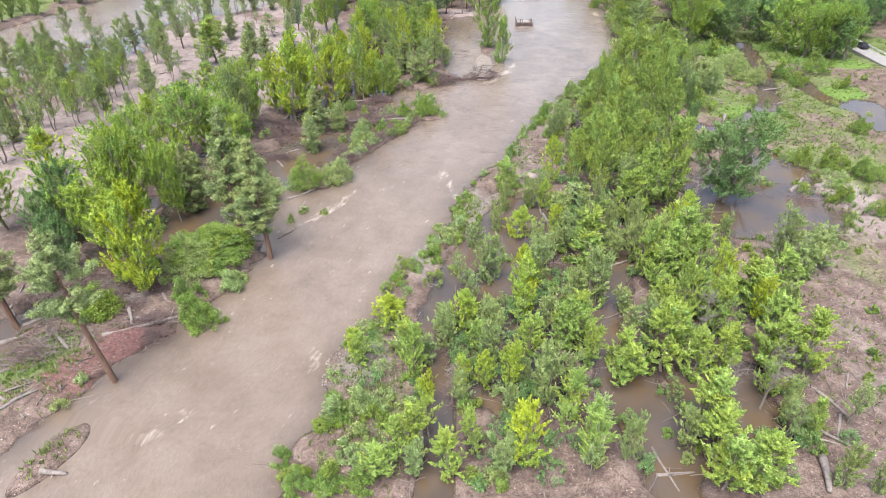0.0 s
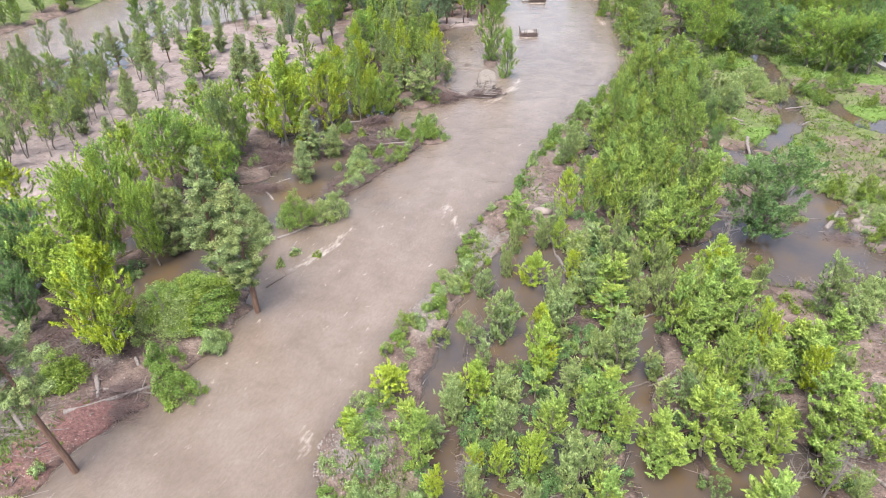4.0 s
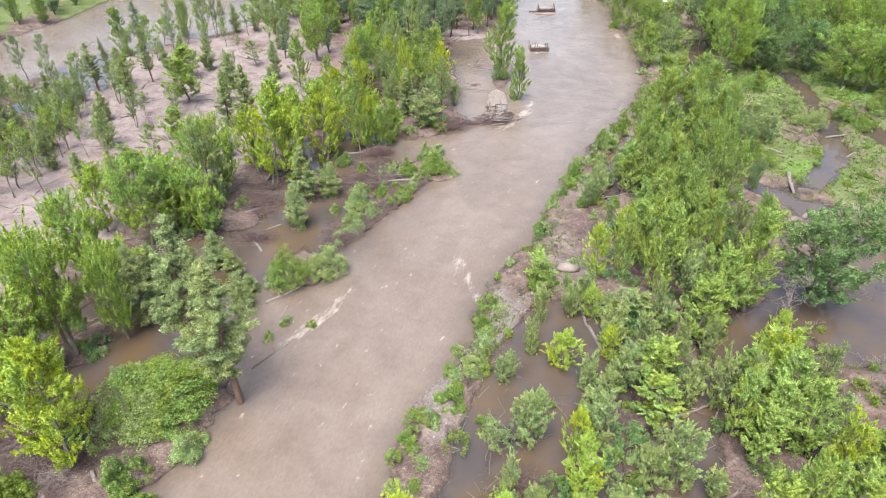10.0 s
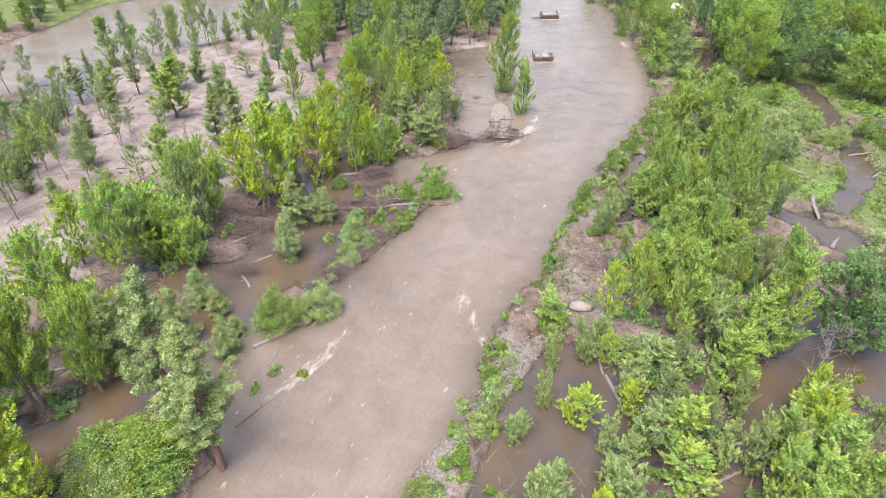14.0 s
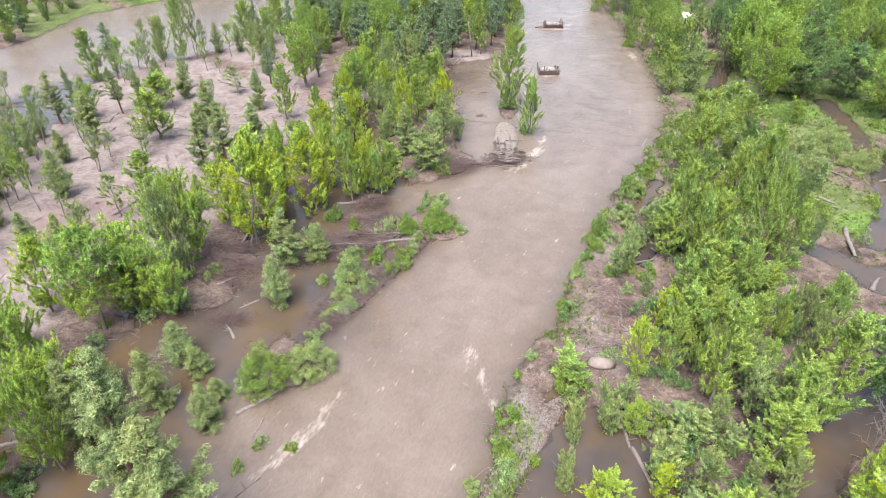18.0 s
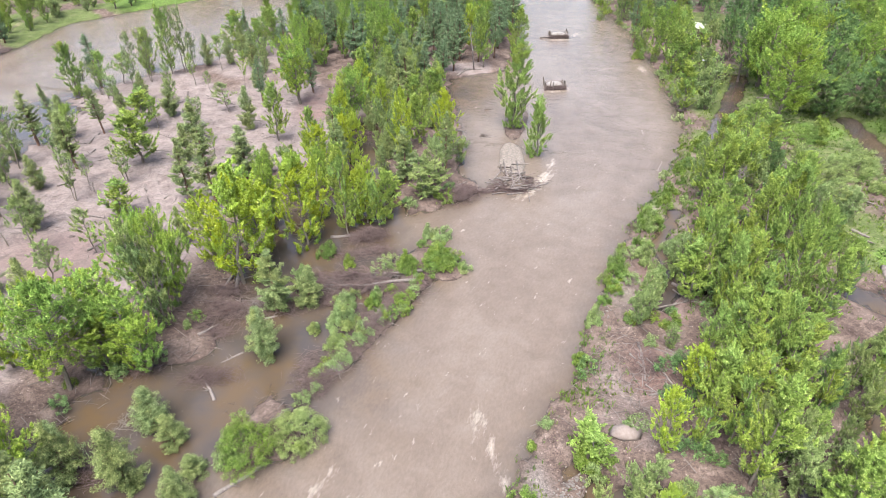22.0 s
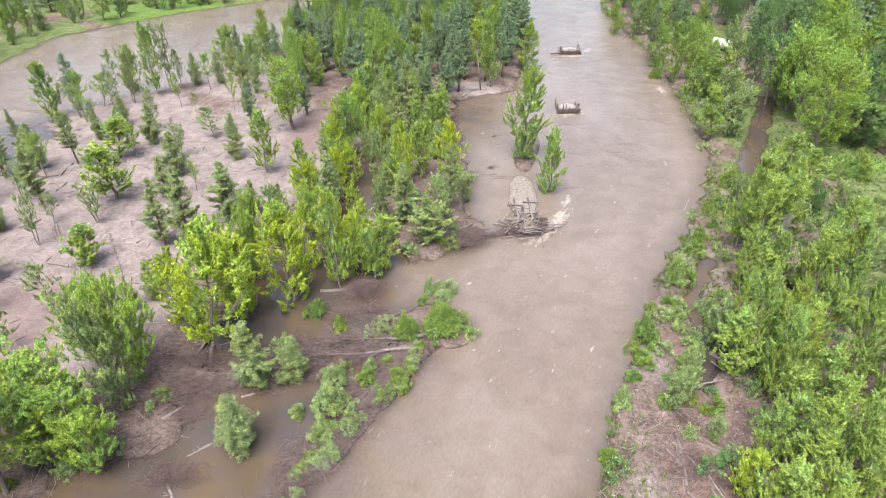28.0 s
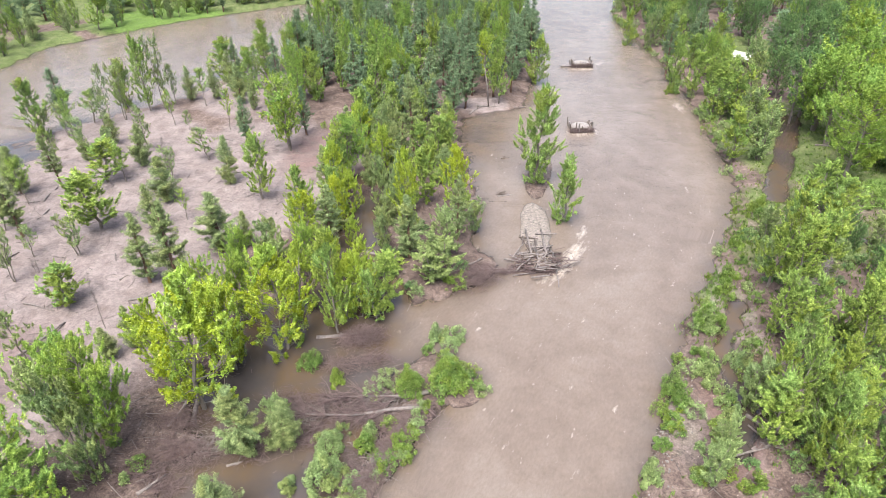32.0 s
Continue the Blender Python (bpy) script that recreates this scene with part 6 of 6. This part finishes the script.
def car(x, y, z, turn):
    ob = tagged(new("car"), "dark parked car on the road", "car")
    ob.matrix_basis = pose(x, y, z, 0, 0, turn)
    bm = bmesh.new()
    side = [(-2.2, 0.35), (-2.2, 0.85), (-1.5, 0.98), (1.1, 0.98), (2.15, 0.82), (2.2, 0.35)]
    low = [bm.verts.new((px, -0.88, pz)) for px, pz in side]
    up = [bm.verts.new((px, 0.88, pz)) for px, pz in side]
    bm.faces.new(low)
    bm.faces.new(up[::-1])
    for a in range(len(side)):
        b = (a + 1) % len(side)
        bm.faces.new((low[b], low[a], up[a], up[b]))
    bmesh.ops.recalc_face_normals(bm, faces=bm.faces)
    bmesh.ops.bevel(bm, geom=bm.edges[:], offset=0.08, segments=2, affect="EDGES")
    me = bpy.data.meshes.new("body")
    bm.to_mesh(me)
    bm.free()
    me.materials.append(M_CARPAINT)
    body = part("body", me, ob)
    part("cabin", Heap().add(([(-1.7, -0.78, 0.96), (1.0, -0.78, 0.96), (1.0, 0.78, 0.96), (-1.7, 0.78, 0.96), (-1.3, -0.62, 1.42), (0.25, -0.62, 1.42), (0.25, 0.62, 1.42), (-1.3, 0.62, 1.42)], [(0, 1, 5, 4), (1, 2, 6, 5), (2, 3, 7, 6), (3, 0, 4, 7), (4, 5, 6, 7)])).mesh("cabin", M_GLASS), ob, "dark glass cabin")
    part("roof_panel", Heap().add(box(1.6, 1.26, 0.05, 0.02, (-0.52, 0, 1.44))).mesh("roof_panel", M_CARPAINT), ob)
    for px in (-1.4, 1.4):
        for py in (-0.8, 0.8):
            part("wheel", mesh("wheel", *tube([(px, py - 0.11, 0.33), (px, py + 0.11, 0.33)], [0.33, 0.33], 14), M_RUBBER), ob)


car(109.6, 168.2, 1.16, 91)

# ---- litter of sticks, stones and grass ----
rng = np.random.default_rng(33)
sticks = Heap()
for cx, cy, rx, ry, n in [(-60, 145, 30, 48, 520), (-75, 110, 22, 30, 250), (-47, 52, 8, 9, 260), (44, 52, 12, 22, 420), (17, 101, 7, 11, 260), (-38, 180, 20, 25, 220), (-36, 104, 14, 22, 420), (-18, 120, 12, 18, 420), (8, 60, 16, 26, 520), (28, 60, 12, 26, 380), (-6, 42, 6, 9, 160), (30, 110, 10, 30, 260), (2, 78, 5, 14, 120), (52, 84, 12, 10, 200), (64, 112, 12, 20, 160), (78, 140, 14, 24, 160)]:
    px, py = cx + rng.normal(size=n) * rx * 0.5, cy + rng.normal(size=n) * ry * 0.5
    for x, y, z in zip(px, py, lie(px, py)):
        if z < -0.35 or not 20 < y < 300:
            continue
        a, ln, r = rng.uniform(0, 6.28), rng.uniform(0.4, 2.4) ** 1.15, rng.uniform(0.02, 0.06)
        c = Vector((x, y, max(z, -0.02) + r))
        d = Vector((math.cos(a), math.sin(a), rng.normal() * 0.06)) * ln / 2
        sticks.add(tube([c - d, c + Vector(rng.normal(size=3) * 0.05) + Vector((0, 0, 0.04)), c + d], [r, r * 0.9, r * 0.5], 3))
tagged(new("scattered_sticks", sticks.mesh("scattered_sticks", M_DEAD)), "scattered grey sticks and broken branches", "sticks", kind="stuff")

bits = Heap()
for cx, cy, rx, ry, n in [(-60, 145, 34, 52, 500), (-47, 52, 9, 9, 160), (-36, 108, 14, 22, 500), (8, 58, 18, 28, 1300), (30, 60, 14, 28, 900), (-18, 122, 13, 18, 420), (52, 84, 12, 12, 420), (66, 112, 10, 20, 240), (-29, 90, 8, 18, 300), (32, 124, 12, 24, 240)]:
    px, py = cx + rng.normal(size=n) * rx * 0.5, cy + rng.normal(size=n) * ry * 0.5
    for x, y, z in zip(px, py, lie(px, py)):
        if -0.4 < z and 20 < y:
            a, ln, r = rng.uniform(0, 6.28), rng.uniform(0.3, 1.4), rng.uniform(0.012, 0.035)
            c = Vector((x, y, max(z, -0.02) + r))
            d = Vector((math.cos(a), math.sin(a), rng.normal() * 0.12)) * ln / 2
            bits.add(tube([c - d, c + Vector((rng.normal() * 0.1, rng.normal() * 0.1, 0.08)), c + d], [r, r, r * 0.4], 3))
tagged(new("dark_twigs", bits.mesh("dark_twigs", M_WETLOG)), "dark wet twigs strewn over the flooded woodland floor", "twigs", kind="stuff")

ball = bmesh.new()
bmesh.ops.create_icosphere(ball, subdivisions=1, radius=1)
ball_v, ball_f = np.array([v.co[:] for v in ball.verts]), [tuple(v.index for v in f.verts) for f in ball.faces]
ball.free()
stones = Heap()
for cx, cy, rx, ry, turn, n in [(4, 84.5, 1.3, 9.5, -38, 900), (-10.5, 50.5, 3.2, 4.5, 0, 500), (8.7, 161, 2.4, 8, -4, 90), (12, 182, 2.6, 9, -14, 200), (-4.5, 72, 1.4, 5.5, -35, 260), (17, 118, 1.6, 9, -28, 260), (-14, 48, 1.2, 5, 0, 160)]:
    for u, v in rng.normal(size=(n, 2)) * 0.55:
        ca, sa = math.cos(radians(turn)), math.sin(radians(turn))
        x, y = cx + u * rx * ca - v * ry * sa, cy + u * rx * sa + v * ry * ca
        z = height(x, y)
        if z > -0.25:
            s = rng.uniform(0.05, 0.15)
            k = len(stones.v)
            stones.v += (ball_v * rng.uniform(0.6, 1.2, (1, 3)) * s * rng.uniform(0.85, 1.15, (len(ball_v), 1)) + [x, y, z + s * 0.25]).tolist()
            stones.f += [tuple(i + k for i in f) for f in ball_f]
tagged(new("river_stones", stones.mesh("river_stones", M_STONE, True)), "rounded grey river cobbles on the gravel bars", "stones", kind="stuff")

boulder = tagged(new("boulder", mesh("boulder", (ball_v * [1.8, 1.25, 0.6] * rng.uniform(0.85, 1.15, (len(ball_v), 1))).tolist(), ball_f, plain("pale_boulder", (0.145, 0.115, 0.104), (0.215, 0.178, 0.16), 0.95, 3.0), True)), "smooth pale pinkish boulder beside the clearing", "boulder")
boulder.matrix_basis = pose(13.7, 94.9, height(13.7, 94.9) + 0.2)


def grass(name, spots, n, tall, label, seed):
    r = np.random.default_rng(seed)
    c = []
    for cx, cy, rx, ry, share in spots:
        k = int(n * share)
        px, py = cx + r.normal(size=k) * rx * 0.5, cy + r.normal(size=k) * ry * 0.5
        z = lie(px, py)
        keep = (z > -0.12) & (py > 22)
        c.append(np.stack([px, py, np.maximum(z, 0)], 1)[keep])
    c = np.repeat(np.concatenate(c), 5, 0)
    m = len(c)
    a = r.uniform(0, 6.28, m)
    foot = c + np.stack([r.normal(size=m) * 0.16, r.normal(size=m) * 0.16, np.zeros(m)], 1)
    h = tall * r.uniform(0.5, 1.4, m)
    side = np.stack([np.cos(a), np.sin(a), np.zeros(m)], 1) * 0.075
    tip = foot + np.stack([np.sin(a) * h * 0.5, -np.cos(a) * h * 0.5, h], 1)
    v = np.stack([foot - side, foot + side, tip], 1).reshape(-1, 3)
    me = mesh(name, v.tolist(), [(3 * i, 3 * i + 1, 3 * i + 2) for i in range(m)], M_GRASS)
    tagged(new(name, me), label, "grass", kind="stuff")


grass("meadow_grass", [(72, 138, 30, 40, 0.5), (95, 170, 34, 22, 0.25), (66, 190, 20, 30, 0.15), (52, 160, 12, 20, 0.15), (70, 108, 14, 20, 0.12)], 6000, 0.36, "tall fresh green meadow grass on the wet flat", 41)
grass("bank_grass", [(-47, 51, 6, 7, 0.12), (-38.6, 38.5, 2, 6, 0.012), (10, 106, 5, 12, 0.15), (30, 140, 7, 28, 0.3), (44, 56, 10, 20, 0.08), (-9, 44, 5, 9, 0.12), (2, 82, 3, 12, 0.08), (54, 84, 12, 12, 0.16), (40, 160, 6, 20, 0.15)], 5000, 0.4, "sparse grass and weeds along the bank", 42)
